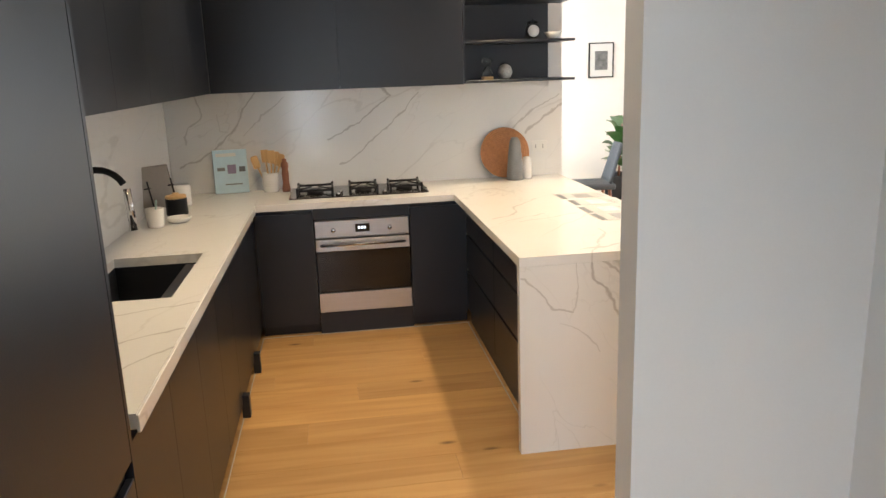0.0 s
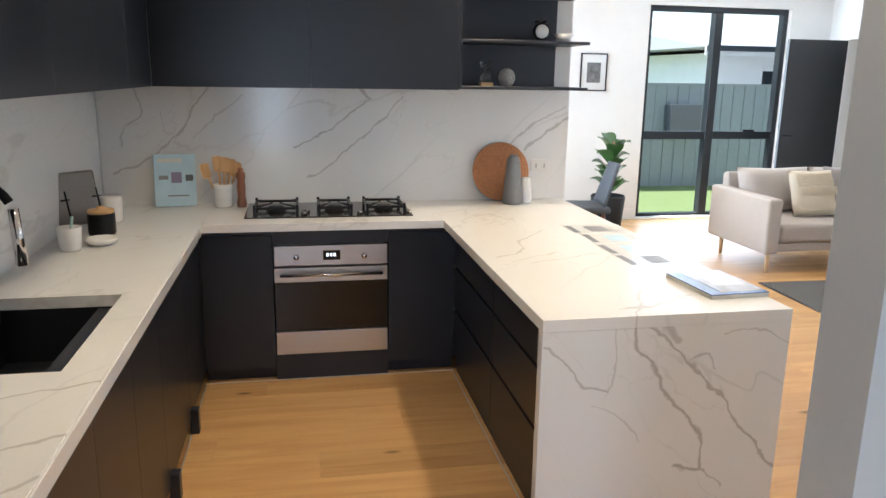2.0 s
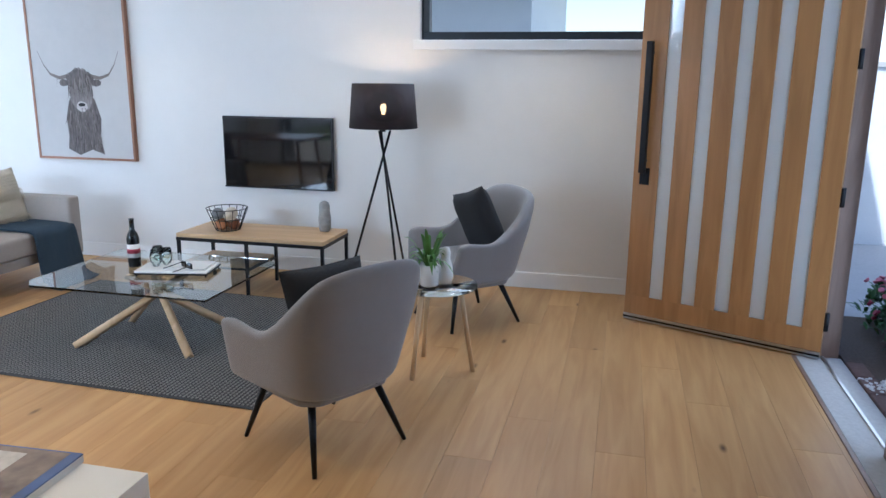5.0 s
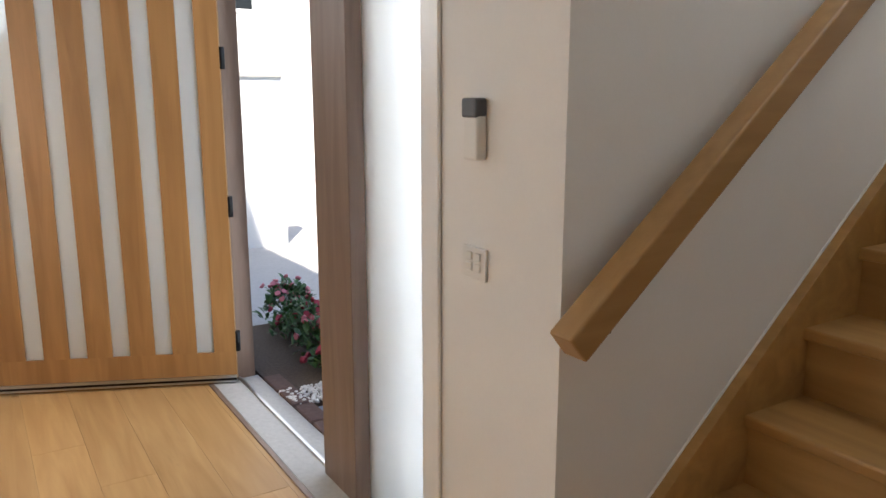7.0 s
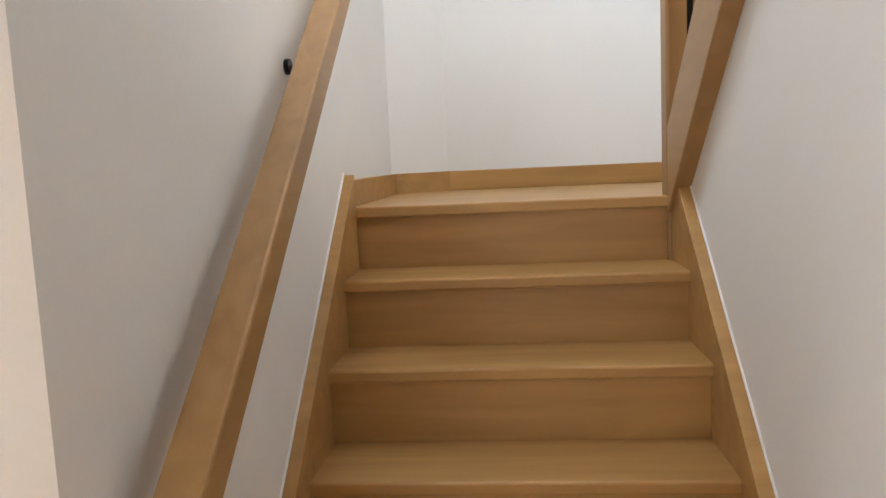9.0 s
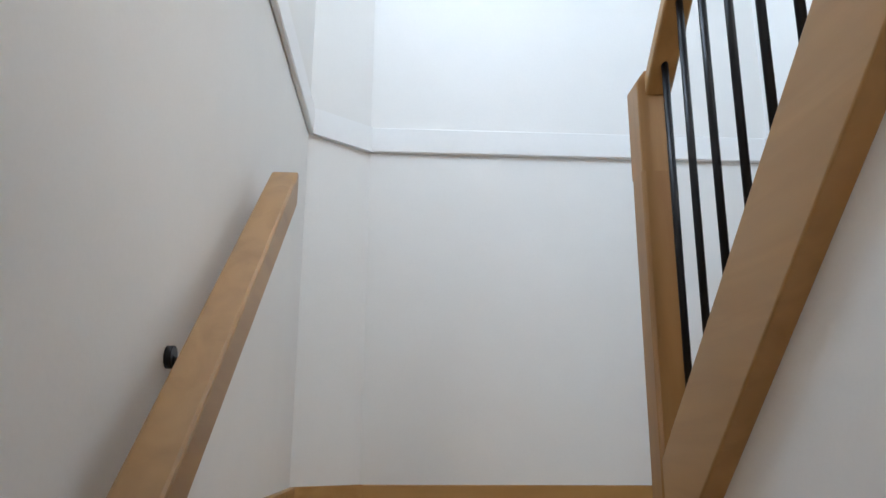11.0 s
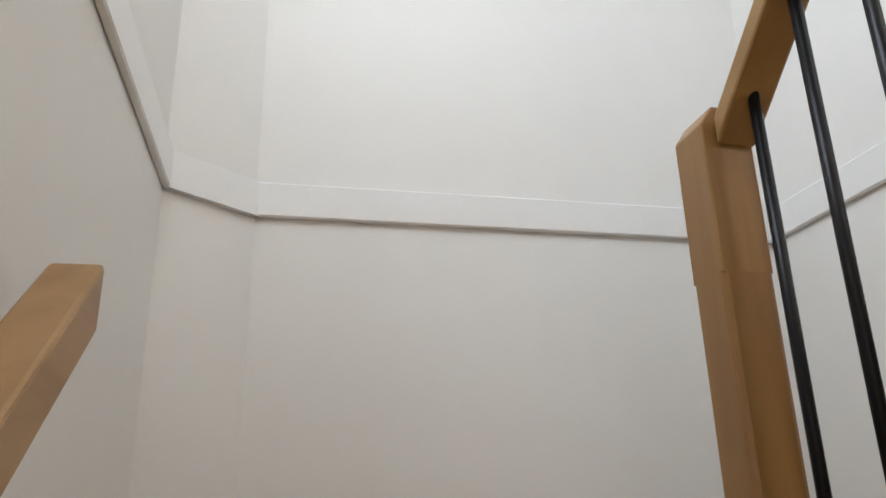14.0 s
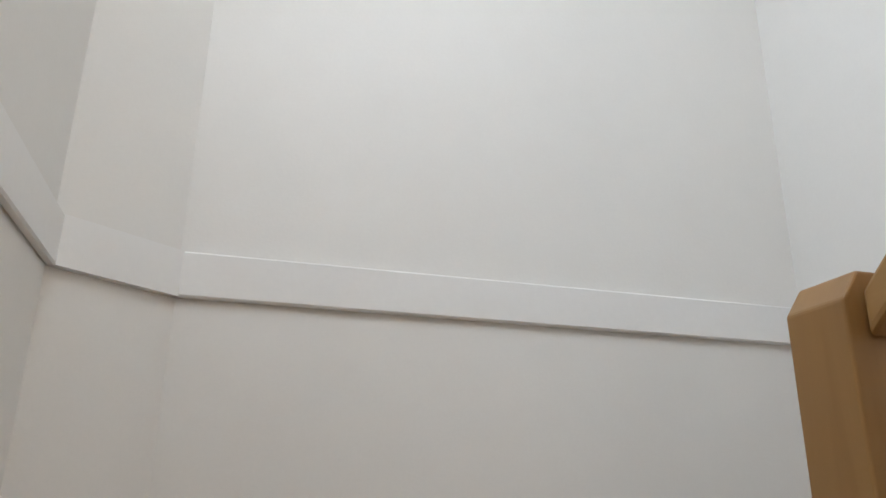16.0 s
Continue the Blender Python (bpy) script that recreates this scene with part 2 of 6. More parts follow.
    mix, cloud, base = n.new("ShaderNodeMix"), n.new("ShaderNodeTexNoise"), n.new("ShaderNodeMix")
    mix.data_type = base.data_type = "RGBA"
    cloud.inputs["Scale"].default_value = 2.2
    l.new(add.outputs["Vector"], cloud.inputs["Vector"])
    base.inputs["A"].default_value, base.inputs["B"].default_value = (0.79, 0.785, 0.77, 1), (0.73, 0.725, 0.71, 1)
    l.new(cloud.outputs["Fac"], base.inputs["Factor"])
    l.new(base.outputs["Result"], mix.inputs["A"])
    mix.inputs["B"].default_value = (0.30, 0.275, 0.255, 1)
    l.new(total, mix.inputs["Factor"])
    l.new(mix.outputs["Result"], b.inputs["Base Color"])
    return m


def glass(name, tint=(1, 1, 1), rough=0.0, ior=1.45):
    m = bpy.data.materials.new(name)
    m.use_nodes = True
    b = m.node_tree.nodes["Principled BSDF"]
    b.inputs["Base Color"].default_value, b.inputs["Roughness"].default_value = (*tint, 1), rough
    b.inputs["Transmission Weight"].default_value, b.inputs["IOR"].default_value = 1.0, ior
    return m


def glow(name, color, strength):
    m = bpy.data.materials.new(name)
    m.use_nodes = True
    b = m.node_tree.nodes["Principled BSDF"]
    b.inputs["Base Color"].default_value = (*color, 1)
    b.inputs["Emission Color"].default_value, b.inputs["Emission Strength"].default_value = (*color, 1), strength
    return m


PAINT = mat("wall_paint", (0.80, 0.79, 0.765), 0.6, scale=120, grain=0.02, bump=0.03, blotch=0.02)
TRIM = mat("white_trim", (0.83, 0.83, 0.82), 0.35, scale=60, grain=0.02, bump=0.02, blotch=0.02)
CEILING = mat("ceiling_paint", (0.84, 0.84, 0.83), 0.8, scale=90, grain=0.02, blotch=0.02)
CAB = mat("charcoal_laminate", (0.014, 0.0175, 0.027), 0.36, scale=160, grain=0.12, bump=0.02, blotch=0.08)
SPLASH_VEINS = [
    (0.012, 0.55, ((-0.165, 1.20), (0.01, 1.29), (0.243, 1.486), (0.163, 1.56))),
    (0.010, 0.5, ((-0.105, 1.04), (0.043, 1.13), (0.275, 1.31), (0.457, 1.49))),
    (0.012, 0.5, ((-1.155, 1.07), (-0.955, 1.166), (-0.80, 1.275), (-0.713, 1.43), (-0.626, 1.56))),
    (0.010, 0.4, ((-1.114, 1.21), (-1.077, 1.32), (-0.997, 1.413), (-1.033, 1.54))),
    (0.012, 0.45, ((1.114, 1.24), (1.27, 1.36), (1.445, 1.447))),
    (0.015, 0.5, ((1.205, 1.20), (1.362, 1.31), (1.47, 1.39))),
    (0.008, 0.35, ((-0.739, 1.244), (-0.563, 1.416), (-0.45, 1.51))),
    (0.006, 0.3, ((-0.91, 1.40), (-0.887, 1.29), (-0.828, 1.275)))]
END_VEINS = [
    (0.009, 0.55, ((0.828, 0.90), (0.903, 0.864), (1.003, 0.809))),
    (0.030, 0.5, ((0.955, 0.90), (1.04, 0.80))),
    (0.012, 0.62, ((0.903, 0.864), (0.907, 0.782), (1.015, 0.616), (1.102, 0.537), (1.165, 0.417), (1.164, 0.339), (1.052, 0.348))),
    (0.008, 0.5, ((1.164, 0.339), (1.244, 0.258))),
    (0.012, 0.6, ((1.003, 0.809), (1.069, 0.718), (1.216, 0.589), (1.331, 0.428), (1.476, 0.291))),
    (0.006, 0.45, ((1.069, 0.718), (1.15, 0.74), (1.181, 0.689))),
    (0.009, 0.5, ((0.578, 0.79), (0.663, 0.733), (0.736, 0.663), (0.819, 0.633))),
    (0.007, 0.35, ((0.819, 0.881), (0.828, 0.744), (0.819, 0.633))),
    (0.006, 0.4, ((1.206, 0.821), (1.349, 0.814), (1.457, 0.763))),
    (0.006, 0.35, ((0.766, 0.58), (0.851, 0.55), (0.934, 0.45)))]
TOP_VEINS = [
    (0.010, 0.30, ((0.769, 3.81), (0.87, 3.86), (1.102, 3.967))),
    (0.012, 0.35, ((1.093, 3.54), (1.046, 3.39), (0.987, 3.32), (0.90, 3.10))),
    (0.014, 0.4, ((0.864, 3.18), (1.035, 3.24), (1.175, 3.30))),
    (0.012, 0.35, ((1.003, 4.46), (0.838, 4.24), (0.775, 4.02), (0.655, 3.94))),
    (0.010, 0.3, ((0.684, 3.84), (0.837, 3.945), (0.95, 3.987))),
    (0.010, 0.5, ((-1.2, 2.62), (-0.839, 2.753), (-0.74, 2.786), (-0.63, 2.831))),
    (0.010, 0.45, ((-0.95, 2.38), (-0.745, 2.484), (-0.688, 2.50), (-0.63, 2.56))),
    (0.009, 0.4, ((-0.80, 2.15), (-0.671, 2.327), (-0.63, 2.40)))]
MARBLE = marble("veined_stone", (1.0, 0.25, 0.9), 0.0, 0.014, 0.44, (0.8, 0.3, 1), (0, 2), SPLASH_VEINS)
MARBLE_END = marble("veined_stone_end", (0.7, 0.2, -1.0), 3.1, 0.013, 0.46, (1, 0.12, 1), (0, 2), END_VEINS)
MARBLE_TOP = marble("veined_stone_top", (0.8, 1.0, 0.2), 6.4, 0.014, 0.47, (1, 1, 0.3), (0, 1), TOP_VEINS)
OAK = wood("oak_plank", (0.42, 0.23, 0.084), (0.54, 0.325, 0.137), 0, 0.46, True, 0.13)
TREAD = wood("pine_tread", (0.34, 0.175, 0.052), (0.46, 0.255, 0.086), 0, 0.4)
RAILWOOD = wood("rail_timber", (0.31, 0.165, 0.058), (0.41, 0.235, 0.090), 1, 0.4)
POSTWOOD = wood("post_timber", (0.26, 0.125, 0.039), (0.35, 0.187, 0.064), 2, 0.4)
DOORWOOD = wood("cedar_door", (0.32, 0.155, 0.055), (0.45, 0.235, 0.09), 2, 0.35)
FRAMEWOOD = wood("brown_frame", (0.16, 0.10, 0.07), (0.24, 0.16, 0.12), 2, 0.45)
LIGHTWOOD = wood("light_ash", (0.50, 0.33, 0.17), (0.66, 0.47, 0.28), 2, 0.45)
TOPWOOD = wood("light_top", (0.52, 0.34, 0.17), (0.66, 0.46, 0.25), 1, 0.4)
SPOONWOOD = wood("spoon_wood", (0.50, 0.29, 0.12), (0.66, 0.42, 0.20), 2, 0.5)
MILLWOOD = wood("dark_mill_wood", (0.16, 0.055, 0.03), (0.26, 0.10, 0.05), 2, 0.3)
BLACK = mat("black_metal", (0.012, 0.012, 0.014), 0.38, 0.6, scale=80, grain=0.1)
FRAME = mat("charcoal_frame", (0.025, 0.03, 0.036), 0.4, 0.3, scale=80, grain=0.1)
STEEL = mat("brushed_steel", (0.55, 0.55, 0.56), 0.3, 1.0, scale=60, grain=0.08, stretch=(1, 20, 20), bump=0.02)
CHROME = mat("chrome", (0.75, 0.75, 0.76), 0.08, 1.0, grain=0.01, bump=0)
DARKGLASS = mat("black_glass", (0.006, 0.006, 0.007), 0.06, 0.0, grain=0.02, bump=0, blotch=0.0)
SINK = mat("black_granite_sink", (0.008, 0.009, 0.013), 0.5, scale=200, grain=0.3)
SOFA = mat("beige_weave", (0.47, 0.425, 0.385), 0.9, scale=420, grain=0.22, bump=0.4)
SOFADK = mat("taupe_weave", (0.30, 0.27, 0.255), 0.9, scale=420, grain=0.22, bump=0.4)
CREAM = mat("cream_knit", (0.72, 0.63, 0.49), 0.95, scale=240, grain=0.3, bump=0.9)
BLUE = mat("blue_grey_throw", (0.045, 0.075, 0.11), 0.95, scale=260, grain=0.3, bump=0.7)
VELVET = mat("grey_velvet", (0.255, 0.25, 0.262), 0.75, scale=300, grain=0.16, bump=0.25, Sheen_Weight=0.35)
CHARCOAL = mat("charcoal_cloth", (0.016, 0.017, 0.02), 0.85, scale=200, grain=0.35, bump=0.6)
WHITE = mat("white_ceramic", (0.80, 0.79, 0.77), 0.2, scale=40, grain=0.02, bump=0)
GREYCER = mat("grey_ceramic", (0.20, 0.205, 0.215), 0.45, scale=60, grain=0.08)
MIDGREY = mat("mottled_ceramic", (0.34, 0.34, 0.33), 0.5, scale=22, grain=0.45, bump=0.2)
RATTAN = mat("woven_rattan", (0.47, 0.21, 0.095), 0.75, scale=60, grain=0.3, bump=0.5)
LEAF = mat("leaf_green", (0.055, 0.14, 0.035), 0.38, scale=26, grain=0.35, bump=0.12, blotch=0.2)
FLOWERRED = mat("red_petal", (0.35, 0.03, 0.06), 0.6, scale=30, grain=0.3)
SOIL = mat("soil", (0.11, 0.08, 0.06), 0.95, scale=60, grain=0.5, bump=0.8)
CONCRETE = mat("concrete", (0.46, 0.45, 0.43), 0.85, scale=40, grain=0.14, bump=0.25)
RENDER = mat("pale_render", (0.66, 0.68, 0.70), 0.8, scale=60, grain=0.06, bump=0.2)
FENCE = mat("steel_fence", (0.20, 0.235, 0.26), 0.5, 0.0, scale=20, grain=0.1)
GRASS = mat("grass", (0.13, 0.18, 0.06), 0.9, scale=120, grain=0.5, bump=0.8)
ROOF = mat("roof_tile", (0.30, 0.31, 0.32), 0.7, scale=20, grain=0.2)
PAPER = mat("glossy_paper", (0.72, 0.72, 0.70), 0.12, scale=9, grain=0.03, bump=0)
BLUEPRINT = mat("blue_print", (0.52, 0.70, 0.80), 0.25, scale=14, grain=0.15, bump=0)
PLASTIC = mat("white_plastic", (0.78, 0.77, 0.74), 0.35, scale=40, grain=0.01, bump=0)
SOCKET = mat("socket_grey", (0.42, 0.42, 0.41), 0.4, scale=40, grain=0.05, bump=0)
GREYPL = mat("grey_plastic", (0.09, 0.10, 0.115), 0.4, scale=40, grain=0.05, bump=0)
PANE = glass("clear_pane", (0.98, 1.0, 0.99), 0.0, 1.1)
TABLEGLASS = glass("table_glass", (0.90, 0.97, 0.95), 0.0, 1.45)
FROST = mat("frosted_glass", (0.92, 0.96, 0.98), 0.4, grain=0.01, scale=60, bump=0.02, blotch=0.0, Transmission_Weight=0.5)
BULB = glow("warm_bulb", (1.0, 0.62, 0.28), 60)
LEDMAT = glow("downlight_lens", (1.0, 0.84, 0.62), 14)
SHADE = mat("black_fabric_shade", (0.03, 0.022, 0.026), 0.75, scale=300, grain=0.2, bump=0.2, Alpha=0.86)


# ---- mesh helpers ----
def bx(bm, x0, y0, z0, x1, y1, z1, bevel=0.0, seg=2):
    vs = [bm.verts.new((x, y, z)) for x in (x0, x1) for y in (y0, y1) for z in (z0, z1)]
    fs = [bm.faces.new([vs[i] for i in f]) for f in ((0, 1, 3, 2), (4, 6, 7, 5), (0, 4, 5, 1), (2, 3, 7, 6), (0, 2, 6, 4), (1, 5, 7, 3))]
    if bevel:
        es = list({e for f in fs for e in f.edges})
        bmesh.ops.bevel(bm, geom=es, offset=bevel, segments=seg, affect="EDGES", profile=0.5)
    return vs


def box(x0, y0, z0, x1, y1, z1, bevel=0.0, seg=2):
    bm = bmesh.new()
    bx(bm, x0, y0, z0, x1, y1, z1, bevel, seg)
    return bm


def rod(bm, p, q, r0, r1=None, seg=12):
    p, q = Vector(p), Vector(q)
    r1 = r0 if r1 is None else r1
    turn = (q - p).to_track_quat("Z", "Y")
    rings = []
    for c, r in ((p, r0), (q, r1)):
        rings.append([bm.verts.new(c + turn @ Vector((r * math.cos(2 * math.pi * i / seg), r * math.sin(2 * math.pi * i / seg), 0))) for i in range(seg)])
    for i in range(seg):
        bm.faces.new((rings[0][i], rings[0][(i + 1) % seg], rings[1][(i + 1) % seg], rings[1][i])).smooth = True
    bm.faces.new(rings[0][::-1])
    bm.faces.new(rings[1])


def tube(p, q, r0, r1=None, seg=12):
    bm = bmesh.new()
    rod(bm, p, q, r0, r1, seg)
    return bm


def lathe(profile, center=(0, 0, 0), seg=28):
    bm = bmesh.new()
    rings = []
    for r, z in profile:
        rings.append([bm.verts.new((center[0] + r * math.cos(2 * math.pi * i / seg), center[1] + r * math.sin(2 * math.pi * i / seg), center[2] + z)) for i in range(seg)])
    for a, b in zip(rings, rings[1:]):
        for i in range(seg):
            bm.faces.new((a[i], a[(i + 1) % seg], b[(i + 1) % seg], b[i])).smooth = True
    if profile[0][0] > 1e-4:
        bm.faces.new(rings[0][::-1])
    if profile[-1][0] > 1e-4:
        bm.faces.new(rings[-1])
    return bm


def prism(outline, axis, a, b, bevel=0.0):
    """An outline of two coordinates, drawn out along an axis from a to b."""
    bm = bmesh.new()
    put = {"x": lambda u, v, w: (w, u, v), "y": lambda u, v, w: (u, w, v), "z": lambda u, v, w: (u, v, w)}[axis]
    lo = [bm.verts.new(put(u, v, a)) for u, v in outline]
    hi = [bm.verts.new(put(u, v, b)) for u, v in outline]
    bm.faces.new(lo[::-1])
    bm.faces.new(hi)
    k = len(outline)
    for i in range(k):
        bm.faces.new((lo[i], lo[(i + 1) % k], hi[(i + 1) % k], hi[i]))
    bmesh.ops.recalc_face_normals(bm, faces=bm.faces)
    if bevel:
        bmesh.ops.bevel(bm, geom=list(bm.edges), offset=bevel, segments=2, affect="EDGES", profile=0.5)
    return bm


def cushion(w, h, d, puff=0.5, n=12, wave=0.0):
    """A soft pillow round the origin: w across, h high, d thick."""
    bm = bmesh.new()
    for side in (1, -1):
        grid = []
        for j in range(n + 1):
            row = []
            for i in range(n + 1):
                u, v = 2 * i / n - 1, 2 * j / n - 1
                t = max(0.0, (1 - u ** 4) * (1 - v ** 4)) ** puff
                pinch = 1 - 0.06 * (1 - abs(u * v)) * 1.0
                row.append(bm.verts.new((u * w / 2 * pinch, side * (d / 2) * t + wave * math.sin(9 * v + 3 * u) * t, v * h / 2 * pinch)))
            grid.append(row)
        for j in range(n):
            for i in range(n):
                q = (grid[j][i], grid[j][i + 1], grid[j + 1][i + 1], grid[j + 1][i])
                bm.faces.new(q if side < 0 else q[::-1]).smooth = True
    bmesh.ops.remove_doubles(bm, verts=bm.verts, dist=1e-4)
    return bm


def link(name, bm, material):
    me = bpy.data.meshes.new(name)
    bm.to_mesh(me)
    bm.free()
    me.materials.append(material)
    return new(name, me)


def part(name, bm, material, parent, label=""):
    ob = link(name, bm, material)
    ob.parent = parent
    return tagged(ob, label) if label else ob


def structure(name, bm, material, label):
    return tagged(link(name, bm, material), label, name.split("_")[0], "", "structure")


def thing(name, label, category, at=(0, 0, 0), turn=0.0, group=""):
    ob = new(name)
    ob.matrix_world = pose(*at, 0, 0, turn)
    return tagged(ob, label, category, group)


def solo(name, bm, material, label, category, group=""):
    return tagged(link(name, bm, material), label, category, group)


# ---- setting ----
WL, WR, WF = -1.25, 6.03, 9.13          # kitchen side wall, television wall, far wall
STX, STR, STB = 2.14, 1.143, -1.357     # stair side wall, stair dividing wall, stair back wall
VOID = 0.28                             # far side of the second flight
TOP = 5.3
GROUND = tagged(link("ground", box(-60, -60, -0.6, 60, 60, -0.14), GRASS), "green lawn around the house", "ground", "", "structure")
bm = box(-1.5, 1.03, -0.14, 6.2, 9.3, -0.016)
bx(bm, -1.5, -1.6, -0.14, 2.26, 1.03, -0.016)
FLOOR = structure("floor", bm, SOIL, "subfloor under the oak boards of the living space")


def wall(name, pieces, label="plain white painted plaster wall"):
    bm = bmesh.new()
    for p in pieces:
        bx(bm, *p)
    return structure(name, bm, PAINT, label)


# far wall with the tall window at 3.74 to 5.50
wall("wall_far", [(-1.4, WF, 0, 3.74, WF + 0.2, CEIL), (5.50, WF, 0, 6.6, WF + 0.2, CEIL), (3.74, WF, 2.43, 5.50, WF + 0.2, CEIL)], "white wall around the tall dark-framed window")
# television wall: high window 1.86 to 3.84, doorway 7.98 to 8.78
wall("wall_television", [(WR, 0.95, 0, WR + 0.15, 1.86, CEIL), (WR, 1.86, 0, WR + 0.15, 3.84, 1.89), (WR, 1.86, 2.5, WR + 0.15, 3.84, CEIL),
                         (WR, 3.84, 0, WR + 0.15, 7.98, CEIL), (WR, 7.98, 2.09, WR + 0.15, 8.78, CEIL), (WR, 8.78, 0, WR + 0.15, WF, CEIL)], "long white wall behind the television")
wall("wall_kitchen_side", [(WL - 0.12, -2.4, 0, WL, 6.1, CEIL), (WL - 0.12, 8.5, 0, WL, WF, CEIL), (WL - 0.12, 6.1, 2.25, WL, 8.5, CEIL)], "white wall with the garden door")
gd = tagged(new("door_4"), "wide charcoal glazed garden door opposite the television", "door", "", "structure")
gd.matrix_world = pose(WL - 0.09, 6.1, 0)
for b in ((0, 0, 0, 0.06, 0.06, 2.25), (0, 2.34, 0, 0.06, 2.4, 2.25), (0, 1.17, 0.05, 0.06, 1.23, 2.19), (0, 0.06, 0, 0.06, 2.34, 0.05), (0, 0.06, 2.19, 0.06, 2.34, 2.25)):
    part("frame", box(*b), FRAME, gd)
for y in (0.06, 1.23):
    part("pane", box(0.027, y, 0.05, 0.033, y + 1.11, 2.19), PANE, gd).visible_shadow = False
wall("wall_kitchen_back", [(WL, 5.42, 0, 1.47, 5.55, CEIL)], "white wall behind the cooktop")
MX0, MX1, GX0 = 3.42, 3.72, 2.673       # entry frame: mullion and edge of the sidelight
wall("wall_entry", [(STX, 1.06, 0, GX0, 1.22, TOP), (GX0, 0.95, 2.42, WR, 1.22, CEIL), (5.06, 0.95, 0, WR, 1.22, 2.42)], "cream white wall beside the front door")
wall("wall_stair_side", [(STX, -1.18, 0, STX + 0.12, 1.06, 2.9), (STX, -1.18, 2.9, STX + 0.12, -0.45, TOP), (STX, -0.45, 2.9, STX + 0.12, 0.6, 3.7), (STX, -0.45, 4.8, STX + 0.12, 0.6, TOP), (STX, 0.6, 2.9, STX + 0.12, 1.06, TOP), (STX, 1.22, 2.9, STX + 0.12, 4.0, TOP)], "white wall beside the stairs")
structure("wall_stair_chamfer", prism([(STX, -1.18), (STX + 0.12, -1.18), (STX + 0.12, -1.48), (1.916, -1.48), (1.916, STB)], "z", 0, TOP), PAINT, "white angled wall corner above the stair landing")
wall("wall_stair_back", [(-0.2, STB - 0.12, 0, 1.916, STB, TOP)], "white wall behind the stair landing")
structure("wall_stair_void", prism([(STB, 1.3), (-0.3, 1.40), (1.15, 1.40 + 1.45 * 0.8475), (1.15, TOP), (STB, TOP)], "x", VOID - 0.1, VOID), PAINT, "white wall of the upper stairwell")
wall("wall_nib", [(0.49, 1.70, 0, STR, 1.795, CEIL)], "grey-shaded white wall end beside the kitchen")
wall("wall_hall_back", [(WL, -2.4, 0, -1.15, -2.25, CEIL), (-0.35, -2.4, 0, VOID, -2.25, CEIL), (-1.15, -2.4, 2.35, -0.35, -2.25, CEIL)])
# dividing wall under the second flight, its top on the rake
RAKE = 0.189 / 0.223


def rake_z(y):
    return 1.50 + RAKE * (y + 0.218)


structure("wall_stair_divider", prism([(STB, 0), (1.795, 0), (1.795, CEIL), (0.985, CEIL), (-0.218, 1.5), (STB, 1.5)], "x", STR - 0.09, STR), PAINT, "white wall below the second flight of stairs")
# ceilings, with the stair void left open
bm = bmesh.new()
bx(bm, -1.4, 1.225, CEIL, 6.2, 9.33, CEIL + 0.25)
bx(bm, -1.4, -2.4, CEIL, VOID - 0.05, 1.22, CEIL + 0.25)
bx(bm, STX, 0.9, CEIL, 6.2, 1.22, CEIL + 0.25)
structure("ceiling", bm, CEILING, "flat white plasterboard ceiling")
structure("ceiling_upper", box(-1.6, -1.6, TOP, 2.4, 4.2, TOP + 0.2), CEILING, "white ceiling over the stairwell")
wall("wall_upper", [(-1.6, 4.0, CEIL + 0.25, 2.3, 4.2, TOP), (-1.6, STB, CEIL + 0.25, -1.5, 4.0, TOP)])

# unseen upper storey over the living space, added to cast shade outdoors
bm = bmesh.new()
for b in ((2.45, 1.25, 6.4, 1.4), (6.4, 1.25, 6.55, 9.7), (-1.7, 9.55, 6.4, 9.7), (-1.7, 4.25, -1.55, 9.55)):
    bx(bm, b[0], b[1], CEIL + 0.26, b[2], b[3], 5.45)
bx(bm, 2.45, 1.25, 5.455, 6.55, 9.7, 5.6)
bx(bm, -1.7, 4.25, 5.455, 2.445, 9.7, 5.6)
structure("wall_upper_storey", bm, RENDER, "unseen pale rendered upper storey, added to shade the entry garden")
# skirtings
bm = bmesh.new()
for y0, y1 in ((1.22, 7.92), (8.84, WF)):
    bx(bm, WR - 0.014, y0, 0, WR, y1, 0.125, 0.003, 1)
structure("baseboard_television", bm, TRIM, "white skirting board along the television wall")
bm = bmesh.new()
bx(bm, 1.40, WF - 0.014, 0, 3.72, WF, 0.125, 0.003, 1)
structure("baseboard_far", bm, TRIM, "white skirting board along the far wall")
# cover strip round the stairwell at upper floor level
TZ0, TZ1 = 2.861, 2.965
bm = bmesh.new()
bx(bm, VOID, STB, TZ0, 1.925, STB + 0.02, TZ1, 0.004, 1)
bx(bm, STX - 0.02, -1.19, TZ0, STX, 1.2, TZ1, 0.004, 1)
bx(bm, VOID, STB + 0.02, TZ0, VOID + 0.02, 0.9, TZ1, 0.004, 1)
q = prism([(STX, -1.18), (1.916, STB), (1.902, STB + 0.015), (STX - 0.02, -1.172)], "z", TZ0, TZ1)
tmp = bpy.data.meshes.new("tmp")
q.to_mesh(tmp)
q.free()
bm.from_mesh(tmp)
structure("trim_stairwell", bm, TRIM, "white flat trim band around the upper stairwell wall")

